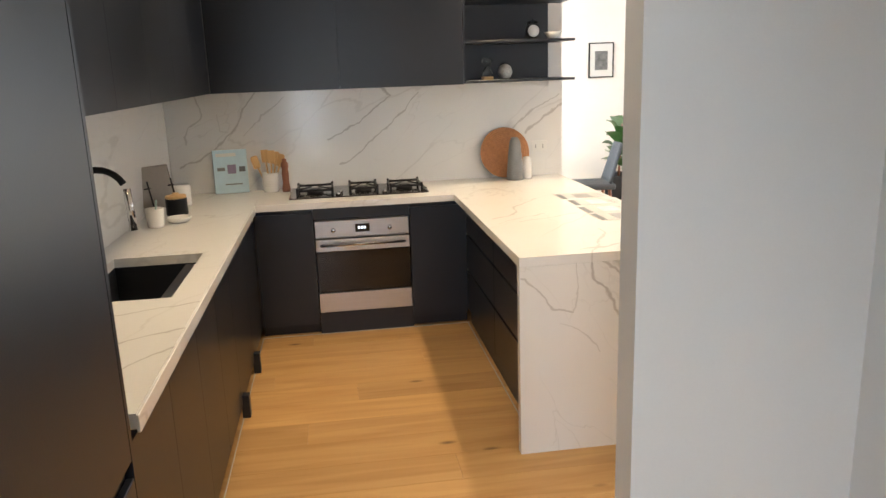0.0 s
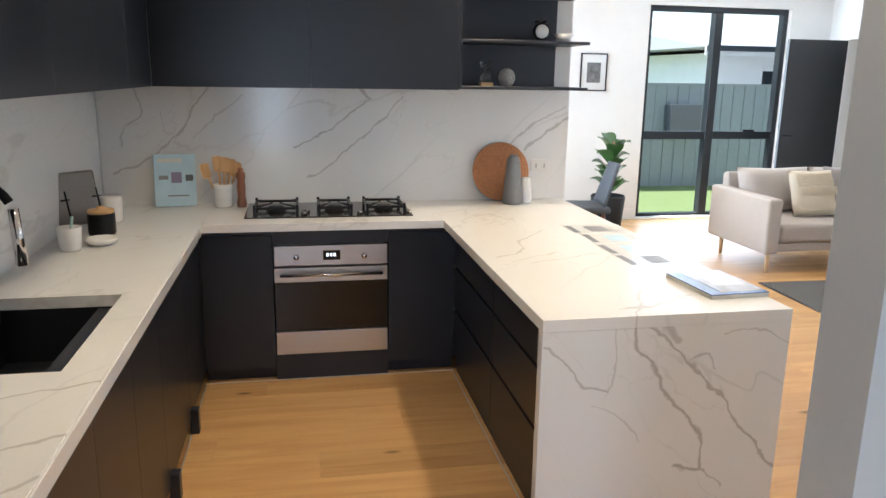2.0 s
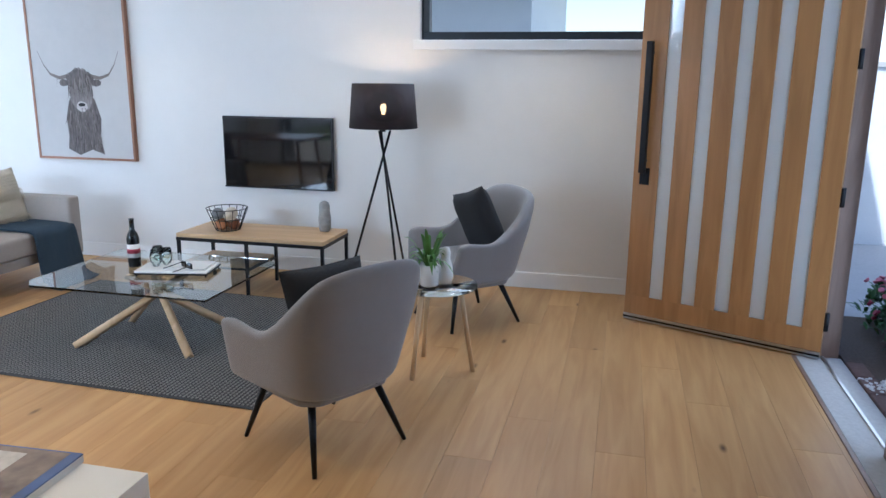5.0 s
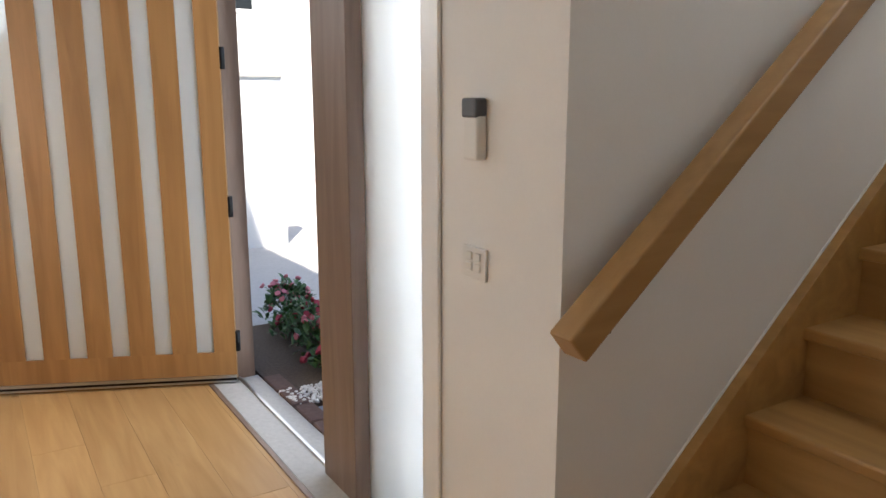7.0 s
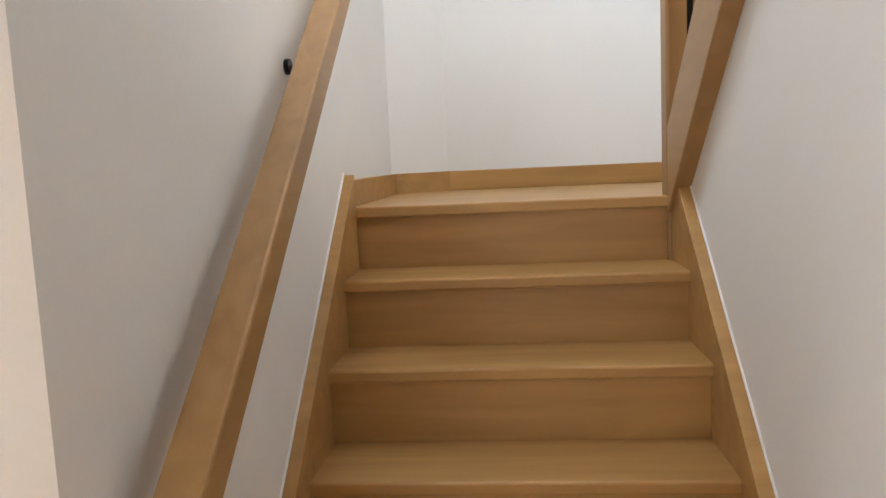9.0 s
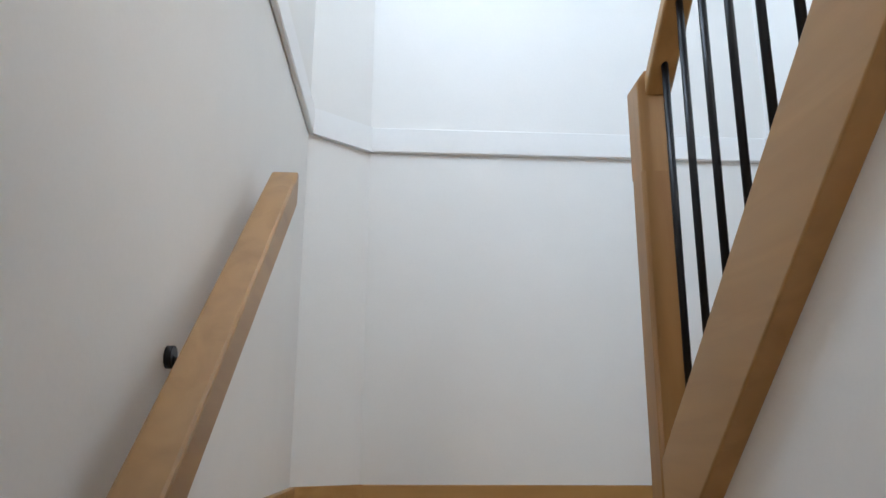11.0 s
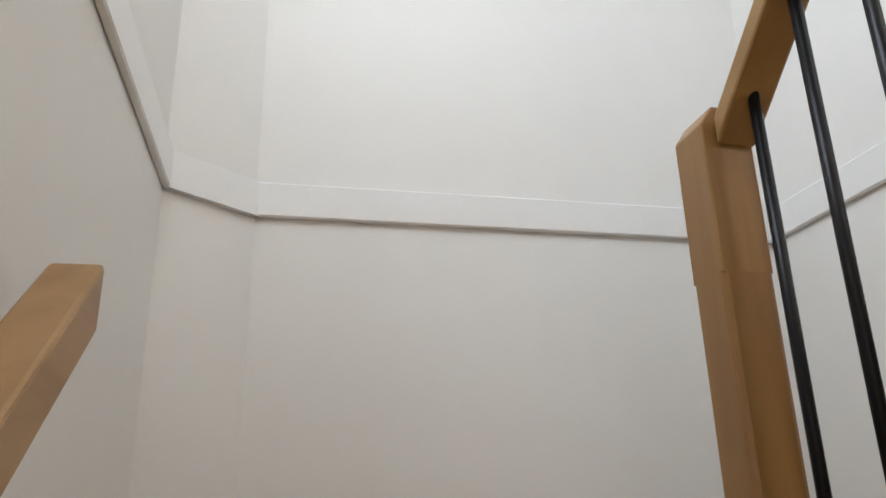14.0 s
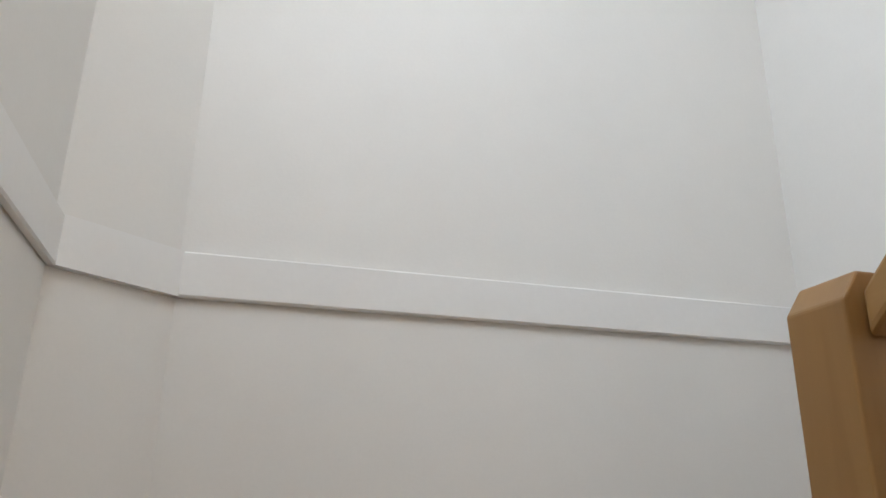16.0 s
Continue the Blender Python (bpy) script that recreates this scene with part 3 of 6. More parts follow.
# far window: four panes in a charcoal frame
win = tagged(new("window_1"), "tall charcoal aluminium window with clear panes", "window", "", "structure")
win.matrix_world = pose(3.74, WF + 0.06, 0)
W, H, S = 1.76, 2.43, 0.98
for nm, b in (("frame_side", (0, 0, 0, 0.06, 0.1, H)), ("frame_side", (W - 0.06, 0, 0, W, 0.1, H)), ("frame_head", (0.06, 0, H - 0.06, W - 0.06, 0.1, H)),
              ("frame_sill", (0.06, 0, 0, W - 0.06, 0.1, 0.05)), ("mullion", (0.83, -0.01, 0.05, 0.93, 0.1, H - 0.06)), ("transom", (0.06, 0, S - 0.045, 0.83, 0.1, S + 0.045)),
              ("transom", (0.93, 0, S - 0.045, W - 0.06, 0.1, S + 0.045))):
    part(nm, box(*b, 0.004, 1), FRAME, win)
for x0, x1 in ((0.06, 0.83), (0.93, W - 0.06)):
    for z0, z1 in ((0.05, S - 0.045), (S + 0.045, H - 0.06)):
        part("pane", box(x0, 0.045, z0, x1, 0.051, z1), PANE, win).visible_shadow = False
part("latch", box(1.32, -0.03, S + 0.045, 1.46, 0, S + 0.07, 0.006), BLACK, win)
part("white_sill", box(-0.02, -0.09, -0.0, W + 0.02, -0.005, 0.022, 0.004), TRIM, win, "white painted sill board")

# high window in the television wall
win = tagged(new("window_2"), "wide high charcoal aluminium window", "window", "", "structure")
win.matrix_world = pose(WR + 0.04, 1.86, 1.89)
for nm, b in (("frame_sill", (0, 0, 0, 0.09, 1.98, 0.06)), ("frame_head", (0, 0, 0.55, 0.09, 1.98, 0.61)), ("frame_side", (0, 0, 0.06, 0.09, 0.06, 0.55)), ("frame_side", (0, 1.92, 0.06, 0.09, 1.98, 0.55))):
    part(nm, box(*b, 0.004, 1), FRAME, win)
part("pane", box(0.04, 0.06, 0.06, 0.046, 1.92, 0.55), PANE, win).visible_shadow = False
part("white_sill", box(-0.075, -0.05, -0.075, -0.005, 2.03, -0.001, 0.004), TRIM, win, "white painted sill board")

# unseen window high in the stair wall, added for the bluish fill lamp
win = tagged(new("window_3"), "unseen charcoal window above the stairs, added for the fill light", "window", "", "structure")
win.matrix_world = pose(STX + 0.03, -0.45, 3.7)
for nm, b in (("frame_sill", (0, 0, 0, 0.07, 1.05, 0.05)), ("frame_head", (0, 0, 1.05, 0.07, 1.05, 1.10)), ("frame_side", (0, 0, 0.05, 0.07, 0.05, 1.05)), ("frame_side", (0, 1.0, 0.05, 0.07, 1.05, 1.05))):
    part(nm, box(*b), FRAME, win)
part("pane", box(0.03, 0.05, 0.05, 0.036, 1.0, 1.05), PANE, win).visible_shadow = False

# doorway with a charcoal door standing open
frame_ob = tagged(new("door_2"), "white door frame with a charcoal door standing open", "door", "", "structure")
frame_ob.matrix_world = pose(WR, 7.98, 0)
for b in ((-0.016, -0.06, 0, 0, 0.0, 2.15), (-0.016, 0.80, 0, 0, 0.86, 2.15), (-0.016, 0.0, 2.09, 0, 0.80, 2.15)):
    part("architrave", box(*b, 0.003, 1), TRIM, frame_ob)
part("leaf", box(-0.76, 0.80, 0.01, -0.02, 0.84, 2.08, 0.003, 1), mat("dark_door_paint", (0.028, 0.03, 0.033), 0.45, scale=50), frame_ob, "flat charcoal painted door leaf")
part("door_edge", box(-0.0195, 0.802, 0.01, -0.017, 0.838, 2.08), TRIM, frame_ob, "pale door edge")
part("lever_handle", box(-0.72, 0.77, 1.0, -0.62, 0.798, 1.02, 0.006), BLACK, frame_ob)
# dark room past that doorway
wall("wall_side_room", [(8.2, 6.5, 0, 8.3, 9.6, 0.6), (8.2, 6.5, 2.2, 8.3, 9.6, CEIL), (WR + 0.15, 9.4, 0, 8.2, 9.5, CEIL), (WR + 0.15, 6.5, 0, 8.2, 6.6, CEIL), (WR + 0.15, 6.5, CEIL, 8.3, 9.5, CEIL + 0.2), (WR + 0.15, 6.5, -0.1, 8.3, 9.5, -0.004)], "wall of the dim side room")
cur = thing("curtain", "dark grey pleated full-length curtain", "curtain", (6.45, 7.2, 0))
bm = bmesh.new()
prev = None
for i in range(61):
    y = i * 0.034
    x = 0.07 * math.sin(y * 22)
    a, b = bm.verts.new((x, y, 0.02)), bm.verts.new((x, y, 2.08))
    if prev:
        bm.faces.new((prev[0], a, b, prev[1])).smooth = True
    prev = (a, b)
cloth = part("cloth", bm, mat("curtain_cloth", (0.15, 0.155, 0.155), 0.9, scale=160, grain=0.2), cur)
cloth.modifiers.new("thick", "SOLIDIFY").thickness = 0.006
part("curtain_rail", tube((0, -0.05, 2.1), (0, 2.1, 2.1), 0.012), BLACK, cur)

# ---- stairs ----
R8, GO, Y1, XL, XR = 0.189, 0.223, -0.26, 2.106, 1.178
st = tagged(new("staircase"), "honey-coloured timber stairs with closed white-edged strings", "stairs", "", "structure")
LAND = 8 * R8
for k in range(1, 8):
    y = Y1 + k * GO
    z = LAND - k * R8
    part("tread", box(XR - 0.02, y - GO - 0.03, z - 0.032, XL + 0.02, y, z, 0.006), TREAD, st)
for k in range(0, 8):
    y = Y1 + k * GO - 0.022
    z = LAND - k * R8
    part("riser", box(XR - 0.02, y - 0.016, z - R8 - (0.0 if k < 7 else 0), XL + 0.02, y, z - 0.032), TREAD, st)
part("landing", box(VOID, STB, LAND - 0.032, STX, Y1, LAND, 0.005), TREAD, st)


def string_outline(top, low):
    s = R8 / GO
    ya, yb = Y1 + 7 * GO + 0.13, Y1 - 0.0
    z = lambda y: LAND + (Y1 - y) * s
    return [(ya, 0.0), (ya, max(z(ya) + top, 0.05)), (yb, z(yb) + top), (yb, z(yb) + low), (ya - 0.25, 0.0)]


part("string", prism(string_outline(0.10, -0.34), "x", XL, STX - 0.002, 0.002), TREAD, st)
part("string", prism(string_outline(0.10, -0.34), "x", STR + 0.001, XR, 0.002), TREAD, st)
part("string_bead", prism([(Y1 + 7 * GO + 0.13, 0.176), (Y1 + 7 * GO + 0.13, 0.184), (Y1, LAND + 0.107), (Y1, LAND + 0.099)], "x", STX - 0.004, STX), PAINT, st, "white caulked edge")
part("string_bead", prism([(Y1 + 7 * GO + 0.13, 0.176), (Y1 + 7 * GO + 0.13, 0.184), (Y1 + 0.04, LAND + 0.073), (Y1 + 0.04, LAND + 0.065)], "x", STR, STR + 0.004), PAINT, st, "white caulked edge")
part("landing_skirting", box(VOID, STB, LAND, 1.93, STB + 0.018, LAND + 0.085, 0.003, 1), TREAD, st)
part("landing_skirting", prism([(STX, -1.18), (1.916, STB), (1.903, STB + 0.015), (STX - 0.018, -1.173)], "z", LAND, LAND + 0.085), TREAD, st)
part("landing_skirting", box(STX - 0.018, -1.175, LAND, STX, Y1, LAND + 0.085, 0.003, 1), TREAD, st)
# second flight, rising back over the hall
for k in range(1, 6):
    y, z = Y1 + 0.02 + (k - 1) * GO, LAND + k * R8
    part("tread", box(VOID, y, z - 0.032, 1.10, y + GO + 0.02, z, 0.005, 1), TREAD, st)
    part("riser", box(VOID, y + 0.02, z - R8, 1.10, y + 0.036, z - 0.032), TREAD, st)
ob = part("soffit", prism([(-0.3, 1.40), (1.30, 1.40 + 1.6 * RAKE), (1.30, 1.37 + 1.6 * RAKE), (-0.3, 1.37)], "x", VOID, STR - 0.09), PAINT, st, "white plaster soffit under the second flight")
# raked string over the dividing wall
ya, yb = -0.26, 1.25
part("string", prism([(ya, rake_z(ya) + 0.0), (yb, rake_z(yb) + 0.0), (yb, rake_z(yb) + 0.245), (ya, rake_z(ya) + 0.245)], "x", 1.10, 1.19, 0.004), RAILWOOD, st)

# newel post
post = thing("newel_post", "square honey-coloured timber newel post at the landing", "newel post", (1.147, -0.307, 1.28))
bm = box(-0.042, -0.042, 0, 0.042, 0.042, 1.118)
bmesh.ops.bevel(bm, geom=[e for e in bm.edges if abs(e.verts[0].co.z - e.verts[1].co.z) > 0.5], offset=0.009, segments=2, affect="EDGES", profile=0.5)
part("shaft", bm, POSTWOOD, post)
bm = prism([(-0.042, 1.118), (0.042, 1.118), (0.042, 1.36), (0.020, 1.392), (-0.020, 1.392), (-0.042, 1.36)], "y", -0.042, 0.042)
bmesh.ops.bevel(bm, geom=[e for e in bm.edges if max(v.co.z for v in e.verts) > 1.2], offset=0.003, segments=2, affect="EDGES", profile=0.5)
part("head", bm, POSTWOOD, post)
# balustrade: raked rail and black rods
bal = thing("balustrade", "raked timber handrail with slim black steel balusters", "balustrade", (1.137, -0.26, 0))


def rail_z(y):
    return 2.60 + RAKE * (y + 0.26)


part("handrail", prism([(0, rail_z(-0.26)), (1.5, rail_z(1.24)), (1.5, rail_z(1.24) + 0.048), (0, rail_z(-0.26) + 0.048)], "x", -0.034, 0.034, 0.006), RAILWOOD, bal)
for k in range(11):
    y = 0.060 + k * 0.120
    part("baluster", tube((0, y, rake_z(y - 0.26) + 0.24), (0, y, rail_z(y - 0.26) + 0.01), 0.009, seg=10), BLACK, bal)
# wall handrail of the first flight
rail = thing("handrail", "square-edged honey timber handrail fixed to the stair wall", "handrail", (STX, 0, 0))


def wall_rail_z(y):
    return 2.375 - 0.824 * (y + 0.273)


part("rail", prism([(-0.273, wall_rail_z(-0.273)), (1.289, wall_rail_z(1.289)), (1.246, wall_rail_z(1.289) - 0.053), (-0.273, wall_rail_z(-0.273) - 0.088)], "x", -0.108, -0.042, 0.006), RAILWOOD, rail)
for y, drop in ((0.262, 0.055), (1.16, 0.095)):
    z = wall_rail_z(y) - drop
    br = part("bracket", tube((-0.075, y, z - 0.02), (-0.05, y, z - 0.04), 0.008), BLACK, rail)
    part("arm", tube((-0.052, y, z - 0.038), (0, y, z - 0.012), 0.008), BLACK, br)
    part("rose", tube((-0.012, y, z - 0.012), (-0.001, y, z - 0.012), 0.018, seg=20), BLACK, br)

# ---- front door ----
door = tagged(new("door_1"), "open cedar front door with five frosted glass strips", "door", "", "structure")
door.matrix_world = pose(4.955, 1.06, 0, 0, 0, math.degrees(math.atan2(1.165, 0.523)))
DW, DH = 1.24, 2.36
xs = [0.115 + i * 0.217 for i in range(5)]
cuts = [0.0] + [v for x in xs for v in (x, x + 0.090)] + [DW]
for i in range(0, len(cuts), 2):
    part("stile", box(cuts[i], 0, 0.18, cuts[i + 1], 0.042, DH - 0.18), DOORWOOD, door)
part("bottom_rail", box(0, 0, 0.02, DW, 0.042, 0.18), DOORWOOD, door)
part("top_rail", box(0, 0, DH - 0.18, DW, 0.042, DH), DOORWOOD, door)
for x in xs:
    part("glass_strip", box(x, 0.012, 0.18, x + 0.090, 0.03, DH - 0.18), FROST, door, "frosted glass strip")
for y in (-0.06, 0.09):
    pull = part("pull_handle", box(DW - 0.10, y - 0.015, 1.02, DW - 0.055, y + 0.015, 1.85, 0.006), BLACK, door, "long black pull handle")
    for z in (1.1, 1.78):
        part("stand_off", tube((DW - 0.08, y, z), (DW - 0.08, 0.02, z), 0.01), BLACK, pull)
part("lock", box(DW - 0.11, -0.008, 0.94, DW - 0.045, 0.05, 1.05, 0.004), BLACK, door)
part("weather_seal", box(0, 0.043, 0.012, DW, 0.056, 0.05), STEEL, door, "silver and black weather seal strip")
part("seal_rubber", box(0, 0.0565, 0.024, DW, 0.059, 0.036), BLACK, door)
for z in (0.18, 0.92, 1.68, 2.2):
    part("hinge", tube((-0.008, 0.02, z), (-0.008, 0.02, z + 0.11), 0.016), BLACK, door)
ef = tagged(new("door_frame"), "brown timber entry frame with a frosted sidelight", "door frame", "", "structure")
for nm, b in (("jamb", (4.97, 0.96, 0, 5.06, 1.083, 2.42)), ("mullion", (MX0, 0.95, 0, MX1, 1.083, 2.42)), ("head", (GX0, 0.95, 2.38, 4.97, 1.083, 2.42)), ("floor_strip", (GX0, 1.197, -0.01, 4.97, 1.222, 0.006))):
    part(nm, box(*b, 0.003, 1), FRAMEWOOD, ef)
part("sidelight", box(GX0, 1.0, 0.018, MX0, 1.02, 2.38), FROST, ef, "tall frosted glass sidelight")
part("threshold", box(GX0, 0.945, -0.03, 4.97, 1.196, 0.004, 0.003), CONCRETE, ef, "pale worn threshold slab")
part("seal_bar", box(MX1, 1.04, 0.0045, 4.97, 1.06, 0.012, 0.003), STEEL, ef, "thin metal seal bar")
part("reveal_trim", box(GX0 - 0.083, 1.2205, 0, GX0, 1.232, 2.42, 0.003, 1), TRIM, ef, "white reveal edge")
# wall controls beside the door
ic = thing("intercom", "white wall intercom with a grey top", "intercom", (2.43, 1.22, 1.396))
part("body", box(-0.029, 0, 0, 0.025, 0.030, 0.136, 0.006), PLASTIC, ic)
part("screen", box(-0.030, 0.001, 0.094, 0.026, 0.035, 0.138, 0.006), GREYPL, ic, "grey screen cap")
sw = thing("light_switch", "white four-gang light switch plate", "switch", (2.44, 1.22, 1.115))
part("plate", box(-0.048, 0, 0, 0.048, 0.008, 0.078, 0.003), PLASTIC, sw)
for i in range(4):
    part("rocker", box(-0.03 + (i % 2) * 0.033, 0.008, 0.02 + (i // 2) * 0.026, -0.008 + (i % 2) * 0.033, 0.012, 0.04 + (i // 2) * 0.026, 0.002, 1), PLASTIC, sw)


def outlet(x, y, z, axis):
    ob = thing("power_outlet", "white double power outlet plate", "outlet", (x, y, z), 0 if axis == "y" else 90, "wall plates")
    part("plate", box(-0.058, -0.009, 0, 0.058, -0.001, 0.072, 0.003), PLASTIC, ob)
    for dx in (-0.03, 0.022):
        part("socket", box(dx, -0.0115, 0.02, dx + 0.008, -0.009, 0.046), SOCKET, ob)


outlet(6.03, 7.35, 0.28, "x")
outlet(6.03, 7.72, 1.15, "x")
outlet(1.30, 5.403, 1.06, "y")
# round lamps sunk into the ceiling, one for each known and each added beam
for dx, dy in DOWNLIGHTS:
    dl = thing("downlight", "round white recessed ceiling downlight, in a set partly added as fill", "downlight", (dx, dy, CEIL), 0, "ceiling downlights")
    part("rim", lathe([(0.032, -0.002), (0.045, -0.008), (0.052, -0.003), (0.052, 0.0)]), TRIM, dl)
    part("lens", lathe([(0.0, -0.0035), (0.031, -0.0035), (0.031, -0.001)]), LEDMAT, dl)
# unseen glazed door at the end of the hall, added to hold the fill lamp
hd_ = tagged(new("door_3"), "unseen white framed glazed door, added for the hall fill light", "door", "", "structure")
hd_.matrix_world = pose(-1.15, -2.36, 0)
for b in ((0, 0, 0, 0.07, 0.05, 2.35), (0.73, 0, 0, 0.80, 0.05, 2.35), (0.07, 0, 0, 0.73, 0.05, 0.12), (0.07, 0, 2.25, 0.73, 0.05, 2.35)):
    part("frame", box(*b), TRIM, hd_)
part("pane", box(0.07, 0.02, 0.12, 0.73, 0.026, 2.25), PANE, hd_).visible_shadow = False


# ---- kitchen ----
BT = 0.887                                   # bench height
XB, YB, XI = -0.64, 4.76, 0.58               # bench edges: sink side, cooktop side, island
bench = tagged(new("benchtop"), "white stone benchtop with brown-grey veins and a waterfall end", "benchtop")
SX0, SX1, SY0, SY1 = -1.13, -0.75, 2.90, 3.58
for b in ((WL, 1.93, SX0, SY1), (SX0, 1.93, SX1, SY0), (SX1, 1.93, XB, SY1), (WL, SY1, XB, 5.418)):
    part("sink_run", box(b[0], b[1], BT - 0.04, b[2], b[3], BT), MARBLE_TOP, bench)
part("cooktop_run", box(XB, YB, BT - 0.04, XI, 5.418, BT), MARBLE, bench)
part("island_top", box(XI, 3.11, BT - 0.04, 1.445, 5.418, BT), MARBLE_TOP, bench)
part("edge_strip", box(XB - 0.003, 1.93, BT - 0.05, XB + 0.006, YB, BT - 0.004, 0.002, 1), MARBLE, bench)
part("waterfall_end", box(XI, 3.11, 0.0, 1.445, 3.15, BT - 0.041), MARBLE_END, bench)
part("back_panel", box(1.36, 3.15, 0.0, 1.40, 5.418, BT - 0.041), CAB, bench)
sp = tagged(new("splashback"), "white veined stone splashback behind the cooktop", "splashback")
part("slab", box(WL + 0.02, 5.402, BT, 1.47, 5.42, 1.56), MARBLE, sp)
part("slab", box(WL, 1.93, BT, WL + 0.018, 5.42, 1.56), MARBLE, sp)


def drawer_unit(y0, y1):
    ob = thing("drawer_unit", "charcoal laminate drawer unit with three finger-pull drawers", "drawer unit", (0.668, y0, 0), 0, "island drawers")
    w = y1 - y0
    part("carcass", box(0.02, 0.002, 0.09, 0.64, w - 0.002, BT - 0.045), CAB, ob)
    for z0, z1 in ((0.10, 0.36), (0.375, 0.60), (0.615, 0.80)):
        part("drawer_front", box(0.0, 0.002, z0, 0.018, w - 0.002, z1, 0.0015, 1), CAB, ob)
    part("kickboard", box(0.02, 0.0, 0.0, 0.035, w, 0.09), CAB, ob)


drawer_unit(3.16, 4.04)
drawer_unit(4.04, 4.88)


def base_unit(name, at, turn, w, label, doors, depth=0.56):
    """A floor cabinet, front on the local y=0 plane, facing -y."""
    ob = thing(name, label, "cabinet", at, turn, "kitchen base cabinets")
    part("carcass", box(0.002, 0.02, 0.09, w - 0.002, depth, BT - 0.045), CAB, ob)
    for i in range(doors):
        a, b = i * w / doors, (i + 1) * w / doors
        part("door", box(a + 0.0007, 0.0, 0.075, b - 0.0007, 0.018, 0.80, 0.0006, 1), CAB, ob)
    part("kickboard", box(0, 0.05, 0.0, w, 0.065, 0.09), CAB, ob)
    return ob


for y0, y1, n in ((1.93, 2.83, 2), (2.83, 3.70, 2), (3.70, 4.30, 1), (4.30, 4.88, 1)):
    base_unit("base_cabinet", (-0.668, y0, 0), 90, y1 - y0, "charcoal laminate base cabinet under the stone bench", n, 0.16 if y0 == 2.83 else 0.56)
base_unit("corner_cabinet", (-0.668, 4.885, 0), 0, 0.365, "charcoal laminate corner cabinet beside the oven", 1, 0.36)
base_unit("corner_cabinet", (0.305, 4.885, 0), 0, 0.365, "charcoal laminate corner cabinet beside the oven", 1, 0.36)
filler = thing("oven_housing", "charcoal laminate panels above and below the oven", "cabinet", (-0.303, 4.885, 0))
part("top_panel", box(0.002, 0.0, 0.750, 0.606, 0.018, BT - 0.045), CAB, filler)
part("bottom_panel", box(0.002, 0.0, 0.0, 0.606, 0.018, 0.146), CAB, filler)
bm = bmesh.new()
bx(bm, -0.672, 4.879, 0.0, 0.672, 4.884, 0.004)
bx(bm, -0.673, 1.93, 0.0, -0.668, 4.868, 0.004)
bx(bm, 0.662, 3.16, 0.0, 0.667, 4.868, 0.004)
structure("trim_kick", bm, CONCRETE, "thin white sealant bead along the kickboards")
for y in (3.73, 4.30):
    ft = solo("cabinet_foot", box(-0.675, y, 0.002, -0.635, y + 0.05, 0.12, 0.004), CAB, "black end block under the base cabinet", "cabinet foot", "cabinet feet")

ov = thing("oven", "built-in stainless steel and black glass electric oven", "oven", (-0.297, 4.88, 0.149))
part("control_panel", box(0, 0, 0.485, 0.595, 0.02, 0.595, 0.004), STEEL, ov)
part("display", box(0.255, -0.003, 0.515, 0.345, 0.0, 0.567, 0.001, 1), DARKGLASS, ov, "black digital clock display")
for i, x in enumerate((0.272, 0.29, 0.308)):
    part("digit", box(x, -0.0045, 0.535, x + 0.012, -0.003, 0.552), glow("digit_glow", (0.8, 0.9, 1.0), 0.7), ov)
for x in (0.115, 0.47):
    kb = part("knob", lathe([(0.016, 0), (0.015, 0.022), (0.009, 0.026), (0, 0.026)], seg=20), CHROME, ov)
    kb.matrix_local = pose(x, 0, 0.535, 90, 0, 0)
part("door_top_band", box(0, -0.012, 0.40, 0.595, 0.02, 0.478, 0.003), STEEL, ov)
hd = part("handle", tube((0.03, -0.045, 0.446), (0.565, -0.045, 0.446), 0.009), CHROME, ov)
for x in (0.05, 0.545):
    part("stem", tube((x, -0.045, 0.446), (x, -0.01, 0.446), 0.008), CHROME, hd)
part("glass_door", box(0, -0.012, 0.132, 0.595, 0.02, 0.398, 0.003), DARKGLASS, ov)
part("bottom_drawer", box(0, -0.012, 0.0, 0.595, 0.02, 0.126, 0.003), STEEL, ov)

hob = thing("cooktop", "black and steel gas cooktop with three burner groups", "cooktop", (-0.44, 4.90, BT))
part("tray", box(0, 0, 0, 0.88, 0.44, 0.008, 0.003), mat("hob_glass", (0.05, 0.045, 0.045), 0.12, 0.3, grain=0.02, bump=0), hob)
for cx, w in ((0.16, 0.22), (0.47, 0.17), (0.74, 0.20)):
    bu = part("burner", lathe([(0.055, 0.008), (0.055, 0.022), (0.04, 0.026), (0.04, 0.034), (0.03, 0.038), (0, 0.038)], (cx, 0.18, 0), 24), BLACK, hob)
    tr = bmesh.new()
    for sx in (-1, 1):
        bx(tr, cx + sx * w / 2 - 0.006, 0.05, 0.036, cx + sx * w / 2 + 0.006, 0.31, 0.05, 0.003, 1)
        for sy in (0.05, 0.30):
            bx(tr, cx + sx * w / 2 - 0.007, sy, 0.008, cx + sx * w / 2 + 0.007, sy + 0.014, 0.062, 0.003, 1)
    for yy in (0.06, 0.30):
        bx(tr, cx - w / 2, yy - 0.006, 0.036, cx + w / 2, yy + 0.006, 0.05, 0.003, 1)
    for a in range(4):
        ang = radians(45 + 90 * a)
        rod(tr, (cx + 0.03 * math.cos(ang), 0.18 + 0.03 * math.sin(ang), 0.055), (cx + w / 2 * math.cos(ang) * 1.3, 0.18 + 0.16 * math.sin(ang), 0.05), 0.005, seg=8)
    part("trivet", tr, BLACK, hob)
